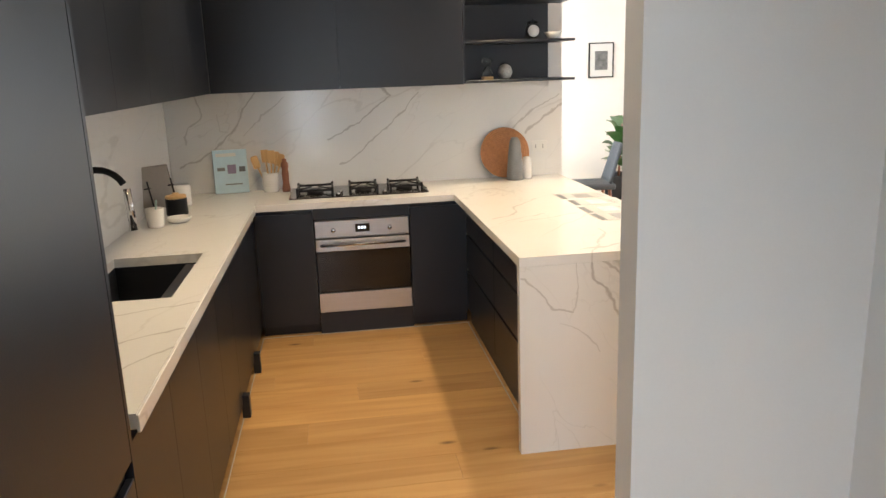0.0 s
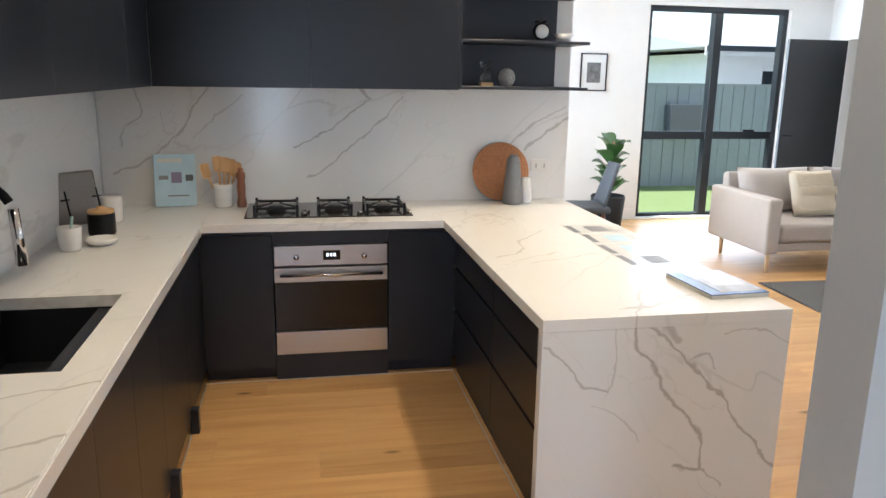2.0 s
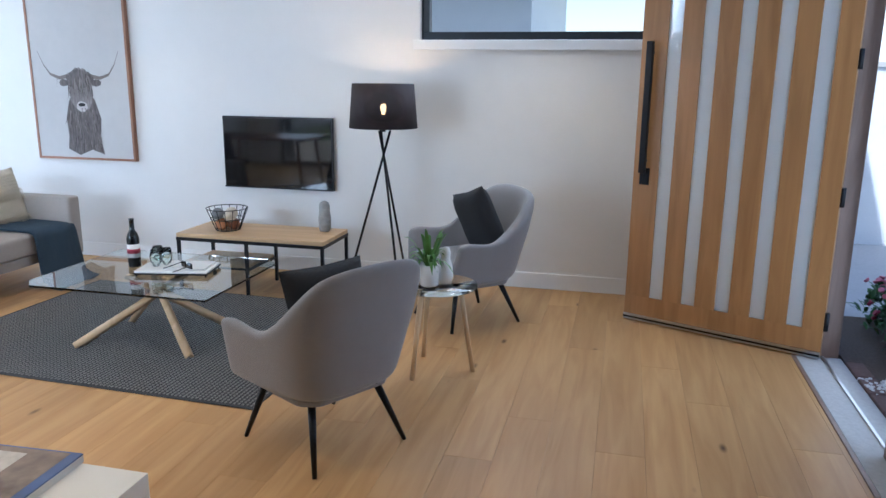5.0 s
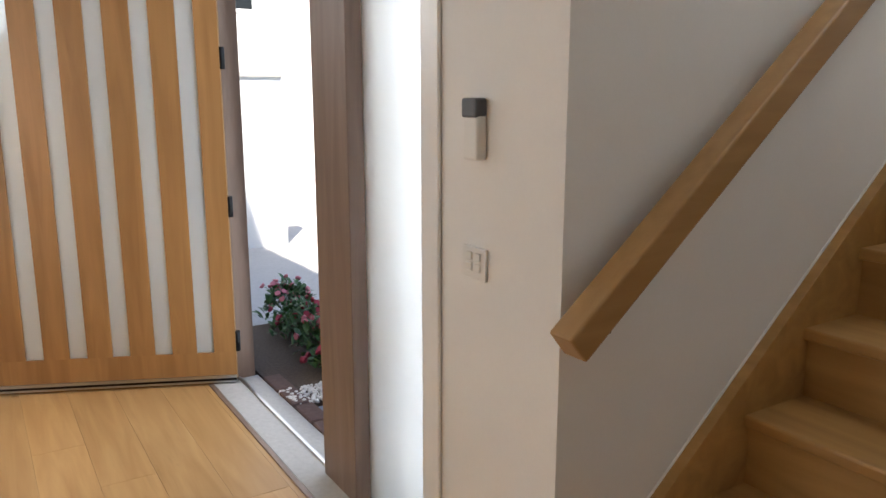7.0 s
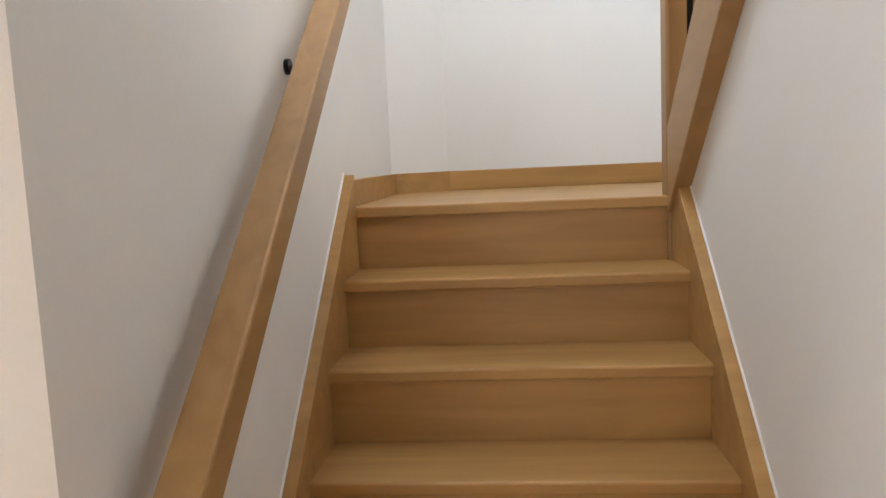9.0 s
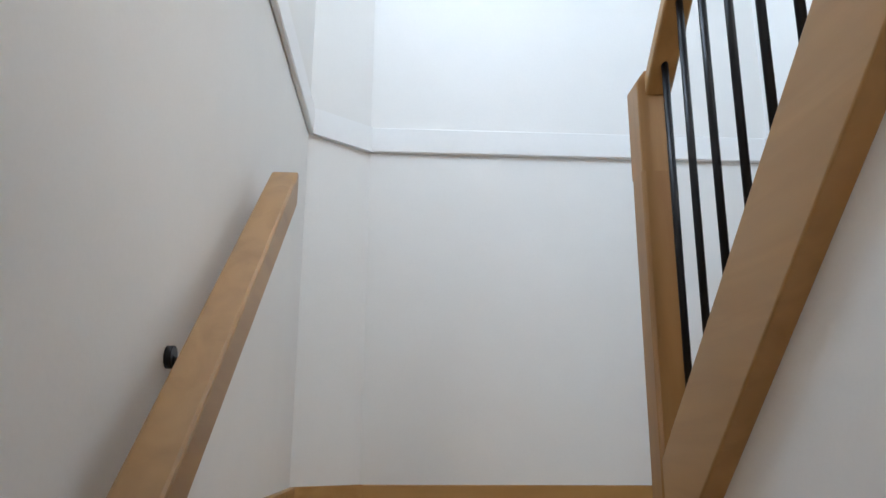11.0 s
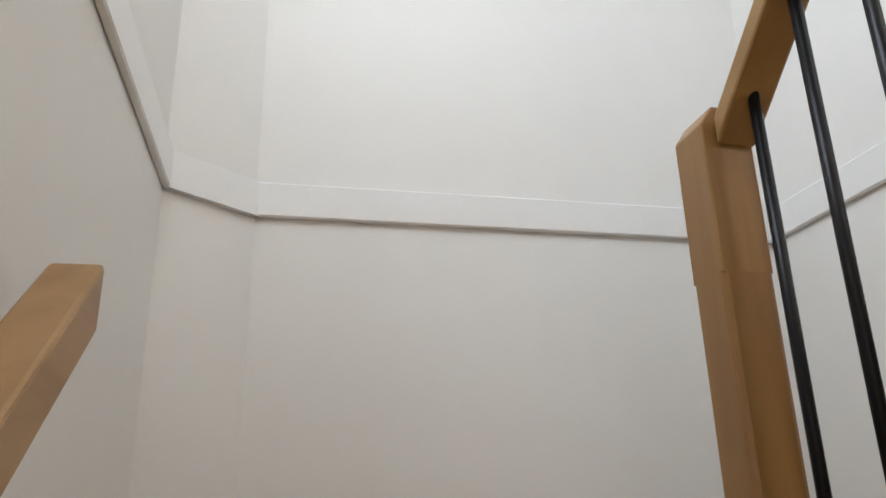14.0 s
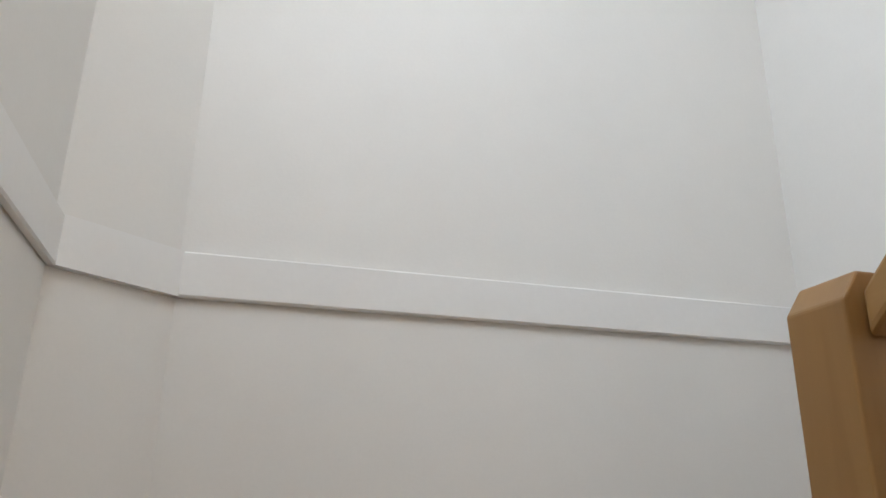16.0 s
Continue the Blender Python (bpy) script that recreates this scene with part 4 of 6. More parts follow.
for x, y in ((0.305, 0.05), (0.60, 0.05), (0.86, 0.06), (0.32, 0.12)):
    part("knob", lathe([(0.016, 0.008), (0.015, 0.026), (0, 0.027)], (x, y, 0), 18), CHROME, hob)

sk = thing("sink", "black granite undermount kitchen sink", "sink", (0, 0, BT))
part("bowl", box(SX0 - 0.01, SY0 - 0.01, -0.24, SX1 + 0.01, SY1 + 0.01, -0.225), SINK, sk)
for b in ((SX0 - 0.012, SY0, -0.225, SX0, SY1, -0.041), (SX1, SY0, -0.225, SX1 + 0.012, SY1, -0.041), (SX0 - 0.012, SY0 - 0.012, -0.225, SX1 + 0.012, SY0, -0.041), (SX0 - 0.012, SY1, -0.225, SX1 + 0.012, SY1 + 0.012, -0.041)):
    part("side", box(*b), SINK, sk)
part("waste", lathe([(0.045, -0.224), (0.04, -0.22), (0, -0.222)], ((SX0 + SX1) / 2, 3.24, 0), 20), STEEL, sk)
tap = thing("kitchen_tap", "black gooseneck mixer tap with a chrome spray head", "tap", (-1.19, 3.34, BT))
cu = bpy.data.curves.new("spout", "CURVE")
cu.dimensions, cu.bevel_depth, cu.bevel_resolution = "3D", 0.014, 4
sp1 = cu.splines.new("POLY")
pts = [(0, 0, 0.02), (0, 0, 0.31)] + [(0.11 - 0.11 * math.cos(a), 0, 0.31 + 0.11 * math.sin(a)) for a in [math.pi * i / 14 for i in range(1, 13)]]
sp1.points.add(len(pts) - 1)
for p_, c_ in zip(sp1.points, pts):
    p_.co = (*c_, 1)
cu.materials.append(BLACK)
so = new("spout", cu)
so.parent = tap
part("spray_head", tube((0.217, 0, 0.34), (0.226, 0, 0.17), 0.016, 0.018), CHROME, tap, "chrome spray head")
part("base", lathe([(0.026, 0), (0.026, 0.05), (0.02, 0.055), (0, 0.055)]), BLACK, tap)
part("lever", tube((0, 0.02, 0.05), (0.0, 0.09, 0.07), 0.007), BLACK, tap)


def upper(at, w, d, h, n, label, turn=0):
    ob = thing("wall_cabinet", label, "cabinet", at, turn, "kitchen wall cabinets")
    part("carcass", box(0.001, 0.02, 0.0, w - 0.001, d, h), CAB, ob)
    for i in range(n):
        part("door", box(i * w / n + 0.0007, 0, -0.012, (i + 1) * w / n - 0.0007, 0.018, h, 0.0006, 1), CAB, ob)


upper((-0.87, 5.05, 1.56), 1.58, 0.365, 0.98, 2, "charcoal laminate wall cabinets above the splashback")
upper((-0.87, 1.95, 1.56), 1.03, 0.375, 0.98, 2, "charcoal laminate wall cabinet above the sink", 90)
upper((-0.87, 2.98, 1.56), 1.03, 0.375, 0.98, 2, "charcoal laminate wall cabinet above the sink", 90)
upper((-0.87, 4.01, 1.56), 1.035, 0.375, 0.98, 2, "charcoal laminate wall cabinet above the sink", 90)
sh = thing("open_shelf_unit", "charcoal open display shelves beside the wall cabinets", "shelf unit", (0.715, 5.05, 1.56))
part("back_panel", box(0, 0.345, 0, 0.65, 0.365, 0.98), CAB, sh)
for z in (-0.008, 0.24, 0.50):
    part("shelf", box(0, 0.01, z, 0.735, 0.345, z + 0.016, 0.002, 1), CAB, sh)
part("side_panel", box(-0.002, 0.003, 0.0, 0.012, 0.345, 0.98), CAB, sh)
tallc = thing("fridge_cabinet", "tall charcoal laminate fridge enclosure with handleless doors", "cabinet", (-0.62, 0.6, 0))
part("side_panel", box(-0.62, 1.19, 0, 0.0, 1.208, 2.545), CAB, tallc)
part("door", box(-0.018, 0.0, 0.84, 0.0, 1.187, 2.53, 0.002, 1), CAB, tallc)
part("door", box(-0.018, 0.0, 0.09, 0.0, 1.187, 0.80, 0.002, 1), CAB, tallc)
part("carcass", box(-0.61, 0.0, 0.0, -0.03, 1.189, 2.54), CAB, tallc)
part("finger_pull", box(-0.029, 0.0, 0.80, -0.019, 1.187, 0.84), BLACK, tallc)

# bench clutter
bk = thing("cook_book", "pale blue paperback leaning on the splashback", "book", (-0.83, 5.31, BT), 0)
cov = part("cover", box(-0.11, -0.008, 0, 0.11, 0.008, 0.29, 0.002, 1), BLUEPRINT, bk)
cov.matrix_local = pose(0, 0, 0.003, -14, 0, 6)
for x, z, w, h, m in ((-0.09, 0.245, 0.13, 0.022, PAPER), (-0.085, 0.15, 0.05, 0.022, GREYCER), (-0.02, 0.13, 0.055, 0.06, mat("print_purple", (0.24, 0.2, 0.32), 0.4)), (0.055, 0.14, 0.04, 0.035, GREYPL), (-0.04, 0.055, 0.11, 0.008, GREYCER)):
    part("printed_patch", box(x, -0.0092, z, x + w, -0.0082, z + h), m, cov)
jar = thing("utensil_crock", "white ceramic crock full of wooden spoons", "utensil holder", (-0.575, 5.30, BT))
part("crock", lathe([(0.045, 0), (0.05, 0.01), (0.052, 0.11), (0.054, 0.13), (0.047, 0.13), (0.045, 0.02), (0, 0.02)]), WHITE, jar)
for i, (dx, dy, h, kind) in enumerate(((-0.10, 0.0, 0.235, 0), (-0.03, 0.02, 0.27, 1), (0.015, 0.01, 0.265, 1), (0.05, 0.02, 0.255, 0), (0.085, 0.0, 0.24, 0))):
    spn = part("spoon", tube((dx * 0.2, dy, 0.03), (dx * 0.8, dy, h - 0.06), 0.006, seg=8), SPOONWOOD, jar)
    blade = box(-0.024, -0.004, 0, 0.024, 0.004, 0.085, 0.012 if kind == 0 else 0.004)
    bo = part("blade", blade, SPOONWOOD, spn)
    bo.matrix_local = pose(dx * 0.78, dy, h - 0.075, 0, math.degrees(math.atan2(dx * 0.6, h)), 0)
solo("pepper_mill", lathe([(0.026, 0), (0.028, 0.02), (0.021, 0.06), (0.024, 0.12), (0.02, 0.15), (0.025, 0.165), (0.025, 0.19), (0.014, 0.20), (0.016, 0.215), (0, 0.222)], (-0.475, 5.28, BT), 20), MILLWOOD, "tall dark turned timber pepper mill", "pepper mill")
brd = thing("serving_board", "round woven rattan board leaning on the splashback", "board", (1.04, 5.35, BT))
bo = part("disc", lathe([(0.0, -0.006), (0.17, -0.006), (0.175, 0), (0.17, 0.006), (0.0, 0.006)], seg=40), RATTAN, brd)
bo.matrix_local = pose(0, 0, 0.178, 80, 0, 0)
for r in [0.012 + 0.0125 * k for k in range(12)]:
    ro = part("woven_ring", lathe([(r - 0.005, 0.0058), (r, 0.0085), (r + 0.005, 0.0058)], seg=40), RATTAN, brd)
    ro.matrix_local = pose(0, 0, 0.178, 80, 0, 0)
solo("tall_vase", lathe([(0.055, 0), (0.058, 0.02), (0.05, 0.14), (0.04, 0.24), (0.034, 0.27), (0.02, 0.29), (0.0, 0.29)], (1.085, 5.24, BT)), GREYCER, "tall tapered matte grey ceramic vase", "vase")
solo("small_vase", lathe([(0.035, 0), (0.038, 0.01), (0.034, 0.09), (0.026, 0.15), (0.0, 0.155)], (1.175, 5.27, BT)), WHITE, "small tapered white ceramic vase", "vase")
stand = thing("board_stand", "black wire stand holding a grey cutting board", "stand", (-1.145, 4.66, BT), -40)
bo = part("board", box(-0.012, -0.12, 0.02, 0.0, 0.12, 0.27, 0.012), mat("grey_board", (0.30, 0.275, 0.25), 0.6, scale=40), stand, "grey-brown cutting board")
bo.matrix_local = pose(-0.02, 0, 0.01, 0, -10, 0)
for y in (-0.08, 0.08):
    part("wire", tube((0.05, y, 0.005), (0.0, y, 0.2), 0.004, seg=8), BLACK, stand)
    part("hook", tube((0.0, y - 0.02, 0.16), (0.0, y + 0.02, 0.16), 0.004, seg=8), BLACK, stand)
solo("black_canister", lathe([(0.055, 0), (0.06, 0.01), (0.06, 0.09), (0.058, 0.10), (0, 0.10)], (-1.05, 4.60, BT)), BLACK, "matte black ceramic canister", "canister")
solo("canister_lid", lathe([(0.056, 0), (0.058, 0.006), (0.056, 0.016), (0.02, 0.02), (0.018, 0.03), (0, 0.03)], (-1.05, 4.60, BT + 0.10)), SPOONWOOD, "round timber lid on the black canister", "lid")
solo("white_canister", lathe([(0.05, 0), (0.055, 0.012), (0.055, 0.12), (0.05, 0.13), (0, 0.13)], (-1.08, 4.92, BT)), WHITE, "plain white glazed ceramic canister", "canister")
cup = thing("white_cup", "white ribbed cup with a small brush", "cup", (-1.10, 4.28, BT))
part("cup", lathe([(0.038, 0), (0.042, 0.01), (0.05, 0.10), (0.046, 0.10), (0.038, 0.012), (0, 0.012)]), WHITE, cup)
part("brush", tube((0, 0, 0.02), (0.01, 0.02, 0.14), 0.006, seg=8), mat("aqua_plastic", (0.45, 0.65, 0.6), 0.4), cup)
solo("trinket_dish", lathe([(0.04, 0), (0.06, 0.012), (0.068, 0.03), (0.062, 0.03), (0.05, 0.014), (0, 0.012)], (-1.00, 4.38, BT)), WHITE, "shallow white ceramic dish", "dish")
# shelf ornaments
clock = thing("alarm_clock", "small black twin-bell alarm clock on the shelf", "clock", (1.20, 5.18, 1.816))
ck = part("case", lathe([(0.0, -0.02), (0.045, -0.02), (0.048, 0), (0.045, 0.02), (0, 0.02)], seg=24), BLACK, clock)
ck.matrix_local = pose(0, 0, 0.055, 90, 0, 0)
fc = part("face", lathe([(0, 0.0205), (0.038, 0.0205), (0.038, 0.019)], seg=24), WHITE, clock)
fc.matrix_local = pose(0, 0, 0.055, 90, 0, 0)
for dx in (-0.022, 0.022):
    part("bell", lathe([(0.018, 0), (0.014, 0.012), (0, 0.018)], (dx, 0, 0.10), 14), BLACK, clock)
part("hammer", tube((0, 0, 0.1), (0, 0, 0.135), 0.003, seg=8), BLACK, clock)
for dx in (-0.025, 0.025):
    part("foot", tube((dx, 0, 0), (dx * 0.8, 0, 0.02), 0.004, seg=8), BLACK, clock)
solo("shelf_bowl", lathe([(0.025, 0), (0.03, 0.005), (0.06, 0.045), (0.056, 0.045), (0.028, 0.01), (0, 0.01)], (1.335, 5.18, 1.816)), WHITE, "small white ceramic bowl on the shelf", "bowl")
gl = thing("hourglass", "glass cloche ornament on a light wood block", "ornament", (0.89, 5.18, 1.568))
part("block", box(-0.035, -0.03, 0, 0.035, 0.03, 0.022, 0.003), SPOONWOOD, gl)
part("bulb", lathe([(0.025, 0.022), (0.036, 0.05), (0.012, 0.082), (0.012, 0.088), (0.036, 0.12), (0.03, 0.14), (0, 0.142)], seg=20), TABLEGLASS, gl)
solo("ball_ornament", lathe([(0.02, 0), (0.038, 0.014), (0.05, 0.045), (0.04, 0.082), (0.015, 0.098), (0, 0.10)], (1.01, 5.18, 1.568), 14), mat("speckled_ball", (0.42, 0.40, 0.36), 0.5, scale=60, grain=0.7, bump=0.6), "speckled textured round ornament on the shelf", "ornament")
# printed matter on the island
bro = thing("brochure_stack", "stack of glossy property brochures on the island", "brochure", (1.33, 3.40, BT), 3)
for i in range(5):
    part("page", box(-0.113 + 0.002 * (i % 2), -0.152, i * 0.0036, 0.113, 0.152 - 0.003 * (i % 3), 0.0034 + i * 0.0036), PAPER if i < 4 else mat("brochure_cover", (0.10, 0.15, 0.33), 0.15, scale=14, grain=0.4, bump=0), bro)
part("photo", box(-0.06, -0.13, 0.0178, 0.108, 0.145, 0.0184), mat("cover_photo", (0.34, 0.27, 0.23), 0.15, scale=22, grain=0.9, bump=0, blotch=0.3), bro)
part("photo", box(-0.02, -0.05, 0.0184, 0.09, 0.09, 0.0188), mat("cover_photo_pale", (0.55, 0.52, 0.48), 0.15, scale=30, grain=0.6, bump=0), bro)
for i, (x, y, tr, m) in enumerate(((1.30, 3.82, 2, GREYCER), (1.30, 4.02, 1, BLUEPRINT), (1.31, 4.24, -2, BLUEPRINT), (1.30, 4.46, 0, GREYCER))):
    fl = thing("flyer", "glossy printed flyer lying on the island", "flyer", (x, y, BT), tr, "flyers on the island")
    part("sheet", box(-0.148, -0.10, 0.0, 0.148, 0.10, 0.0012), PAPER, fl)
    part("print_block", box(-0.14, -0.08, 0.0012, -0.11, 0.08, 0.0018), GREYPL, fl)
    part("print_block", box(-0.05, -0.07, 0.0012, 0.05, 0.06, 0.0018), m, fl)
    for j in range(4):
        part("print_line", box(0.07, -0.06 + j * 0.03, 0.0012, 0.13, -0.055 + j * 0.03, 0.0017), GREYCER, fl)


# ---- living space ----
rug = thing("rug", "large charcoal and cream woven rug", "rug", (3.44, 3.98, 0), -2)
RUG = mat("rug_weave", (0.055, 0.055, 0.058), 0.95, scale=160, grain=0.4, bump=0.8)
RUGL = mat("rug_pale", (0.27, 0.262, 0.25), 0.95, scale=160, grain=0.3, bump=0.8)
part("base", box(0, 0, 0.001, 1.75, 2.35, 0.008, 0.002, 1), RUG, rug)
bm = bmesh.new()
for j in range(96):
    for i in range(66):
        x, y = 0.02 + i * 0.026 + 0.004 * (j % 2), 0.02 + j * 0.0241
        bx(bm, x, y, 0.008, x + 0.016, y + 0.009, 0.012)
part("pale_stitches", bm, RUGL, rug, "pale woven stitches")
rug.children[-1]["kind"] = "stuff"

sofa = thing("sofa", "beige two-seat fabric sofa on tapered timber legs", "sofa", (3.70, 6.54, 0), 0)
SW, SD = 1.76, 0.93
part("base", box(0.05, 0.05, 0.19, SW - 0.05, SD - 0.04, 0.27, 0.012), SOFA, sofa)
for x in (0.0, SW - 0.13):
    part("arm", box(x, 0.0, 0.18, x + 0.13, SD, 0.655, 0.022, 3), SOFA, sofa)
part("back_frame", prism([(SD - 0.20, 0.2), (SD - 0.03, 0.2), (SD - 0.01, 0.77), (SD - 0.10, 0.79)], "x", 0.10, SW - 0.10, 0.02), SOFA, sofa)
for i in range(2):
    x0 = 0.135 + i * (SW - 0.27) / 2
    w = (SW - 0.27) / 2
    part("seat_cushion", box(x0 + 0.004, 0.02, 0.27, x0 + w - 0.004, SD - 0.20, 0.435, 0.04, 4), SOFA, sofa)
    bc = part("back_cushion", cushion(w - 0.01, 0.44, 0.22, 0.32), SOFA, sofa)
    bc.matrix_local = pose(x0 + w / 2, SD - 0.22, 0.62, -13, 0, 0)
for x, y in ((0.10, 0.10), (SW - 0.10, 0.10), (0.10, SD - 0.10), (SW - 0.10, SD - 0.10)):
    part("leg", tube((x, y, 0.0), (x, y, 0.19), 0.014, 0.022), LIGHTWOOD, sofa, "tapered light timber leg")


def pillow(name, label, at, rot, w, h, d, m, tassels=False):
    ob = thing(name, label, "cushion", at)
    q = part("cover", cushion(w, h, d, 0.5, 14), m, ob)
    q.matrix_local = pose(0, 0, 0, *rot)
    if tassels:
        for j in range(2):
            bm = bmesh.new()
            for i in range(26):
                x = -w / 2 * 0.84 + i * w * 0.84 / 25
                z = h * (0.10 - 0.42 * j)
                rod(bm, (x, -d * 0.50 if j == 0 else -d * 0.30, z), (x + 0.004, -d * 0.50 - 0.008, z - 0.085), 0.004, 0.003, 5)
            t = part("fringe", bm, CREAM, ob, "knotted cream fringe")
            t["kind"] = "stuff"
            t.matrix_local = pose(0, 0, 0, *rot)
        bm = bmesh.new()
        for j in range(5):
            for i in range(15):
                x, z = -w * 0.4 + i * w * 0.8 / 14, h * (0.16 + 0.055 * j)
                r = 0.5 * max(0.0, (1 - (2 * x / w) ** 4) * (1 - (2 * z / h) ** 4)) ** 0.5 * d
                bx(bm, x - 0.009, -r - 0.006, z - 0.006, x + 0.009, -r + 0.006, z + 0.006, 0.003, 1)
        t = part("knot_band", bm, CREAM, ob)
        t["kind"] = "stuff"
        t.matrix_local = pose(0, 0, 0, *rot)


pillow("scatter_cushion", "cream macrame cushion with fringe on the sofa", (4.42, 6.98, 0.635), (-20, 0, 3), 0.46, 0.42, 0.15, CREAM, True)
pillow("scatter_cushion", "taupe fabric cushion on the sofa", (4.86, 7.10, 0.62), (-18, 4, -4), 0.46, 0.46, 0.15, SOFADK)
pillow("scatter_cushion", "cream macrame cushion leaning on the sofa arm", (5.18, 7.06, 0.64), (-16, -6, -14), 0.40, 0.44, 0.13, CREAM, True)
thr = thing("throw_blanket", "blue-grey knitted throw draped over the sofa seat", "blanket", (4.93, 6.54, 0.01))
bm = bmesh.new()
prof = [(0.50, 0.435), (0.35, 0.437), (0.15, 0.437), (0.04, 0.437), (0.0, 0.42), (-0.014, 0.38), (-0.02, 0.25), (-0.03, 0.12), (-0.05, 0.04), (-0.13, 0.004), (-0.2, 0.002)]
rows_ = []
for j, (y, z) in enumerate(prof):
    rows_.append([bm.verts.new((x * 0.44 / 10 + 0.012 * math.sin(j), y + 0.010 * math.sin(x * 1.7 + j), z + (0.006 * math.cos(x * 2.1 + j) if j < 4 else 0.002))) for x in range(11)])
for a, b in zip(rows_, rows_[1:]):
    for i in range(10):
        bm.faces.new((a[i], a[i + 1], b[i + 1], b[i])).smooth = True
cl = part("cloth", bm, BLUE, thr)
cl.modifiers.new("thick", "SOLIDIFY").thickness = 0.014

tb = thing("coffee_table", "glass-topped coffee table on crossed light timber legs", "coffee table", (4.25, 5.02, 0.01))
part("glass_top", prism([(-0.47, -0.60), (0.38, -0.60), (0.47, -0.5), (0.47, 0.60), (-0.38, 0.60), (-0.47, 0.52)], "z", 0.41, 0.422), TABLEGLASS, tb, "clear rectangular glass top")
for p, q in (((-0.28, -0.36), (0.16, 0.18)), ((-0.30, 0.40), (0.14, -0.16)), ((0.22, 0.38), (-0.12, -0.12)), ((0.26, -0.38), (-0.12, 0.14))):
    bm = bmesh.new()
    rod(bm, (*p, 0.0), (*q, 0.41), 0.028, 0.022, 4)
    part("leg", bm, LIGHTWOOD, tb)


def bottle(at):
    ob = thing("wine_bottle", "dark green wine bottle with a white and red label", "bottle", at)
    part("glass", lathe([(0.036, 0), (0.038, 0.006), (0.038, 0.18), (0.03, 0.21), (0.0145, 0.235), (0.0145, 0.29), (0.016, 0.295), (0.016, 0.305), (0, 0.305)]), DARKGLASS, ob)
    part("label", lathe([(0.0388, 0.06), (0.0388, 0.145)]), WHITE, ob, "white paper label")
    part("label_mark", lathe([(0.0392, 0.085), (0.0392, 0.115)]), FLOWERRED, ob, "red mark on the label")


bottle((4.33, 5.24, 0.432))
tray = thing("serving_tray", "white book and tray on the glass table", "tray", (4.28, 4.90, 0.432), 12)
part("base", box(-0.13, -0.22, 0.02, 0.13, 0.22, 0.034, 0.004), WHITE, tray)
part("rim", box(-0.132, -0.222, 0.012, 0.132, 0.222, 0.021), BLACK, tray, "thin black rim")
for x in (-0.12, 0.12):
    for y in (-0.21, 0.21):
        part("foot", tube((x, y, 0), (x, y, 0.013), 0.006, seg=8), BLACK, tray)
part("book", box(-0.10, -0.20, 0.034, 0.10, 0.06, 0.046, 0.002), PAPER, tray)
sg = thing("sunglasses", "dark sunglasses lying on the book", "sunglasses", (4.22, 4.80, 0.478), 60)
for dx in (-0.035, 0.035):
    part("lens", box(dx - 0.026, -0.006, 0, dx + 0.026, 0.006, 0.036, 0.005), DARKGLASS, sg)
    part("arm", tube((dx * 1.7, 0.0, 0.025), (dx * 1.7, 0.12, 0.006), 0.003, seg=6), BLACK, sg)
for dx, dy in ((0.0, 0.09), (0.03, 0.17), (-0.05, 0.13)):
    gs = thing("wine_glass", "clear stemless wine glass", "glass", (4.30 + dx, 4.90 + dy, 0.466), 0, "wine glasses")
    part("bowl", lathe([(0.02, 0.0), (0.033, 0.03), (0.036, 0.06), (0.029, 0.105), (0.0275, 0.105), (0.034, 0.06), (0.03, 0.03), (0, 0.006)], seg=20), TABLEGLASS, gs)

# television and its bench
tv = thing("television", "wall-mounted flat black television, switched off", "television", (WR, 4.55, 0.70))
part("screen", box(-0.062, 0.012, 0.012, -0.056, 0.955, 0.575), mat("screen_glass", (0.006, 0.006, 0.007), 0.05, grain=0.02, bump=0, blotch=0.0, IOR=1.45), tv)
part("case", box(-0.056, 0, 0, -0.025, 0.967, 0.587, 0.004), BLACK, tv)
part("bezel", box(-0.063, 0, 0, -0.0565, 0.967, 0.012), BLACK, tv)
part("wall_bracket", box(-0.025, 0.3, 0.15, 0, 0.67, 0.43), BLACK, tv)
tu = thing("tv_bench", "low bench with a light timber top and black steel frame", "tv bench", (5.20, 4.33, 0))
part("top", box(0, 0, 0.425, 0.50, 1.18, 0.455, 0.003), TOPWOOD, tu)
part("apron", box(-0.002, -0.002, 0.40, 0.502, 1.182, 0.425), BLACK, tu)
part("lower_shelf", box(0.03, 0.62, 0.20, 0.47, 1.16, 0.22, 0.002), TOPWOOD, tu)
part("shelf_frame", box(0.025, 0.60, 0.185, 0.475, 1.17, 0.20), BLACK, tu)
for x in (0.0, 0.478):
    for y in (0.0, 0.60, 1.158):
        part("leg", box(x, y, 0, x + 0.022, y + 0.022, 0.40), BLACK, tu)
bs = thing("wire_basket", "black wire basket of decorative balls", "basket", (5.42, 5.20, 0.455))
bm = bmesh.new()
for i in range(16):
    a = 2 * math.pi * i / 16
    rod(bm, (0.09 * math.cos(a), 0.09 * math.sin(a), 0.005), (0.155 * math.cos(a), 0.155 * math.sin(a), 0.17), 0.003, seg=5)
for r, z in ((0.09, 0.005), (0.125, 0.09), (0.155, 0.17)):
    for i in range(24):
        a, b = 2 * math.pi * i / 24, 2 * math.pi * (i + 1) / 24
        rod(bm, (r * math.cos(a), r * math.sin(a), z), (r * math.cos(b), r * math.sin(b), z), 0.0035, seg=5)
part("wire", bm, BLACK, bs)
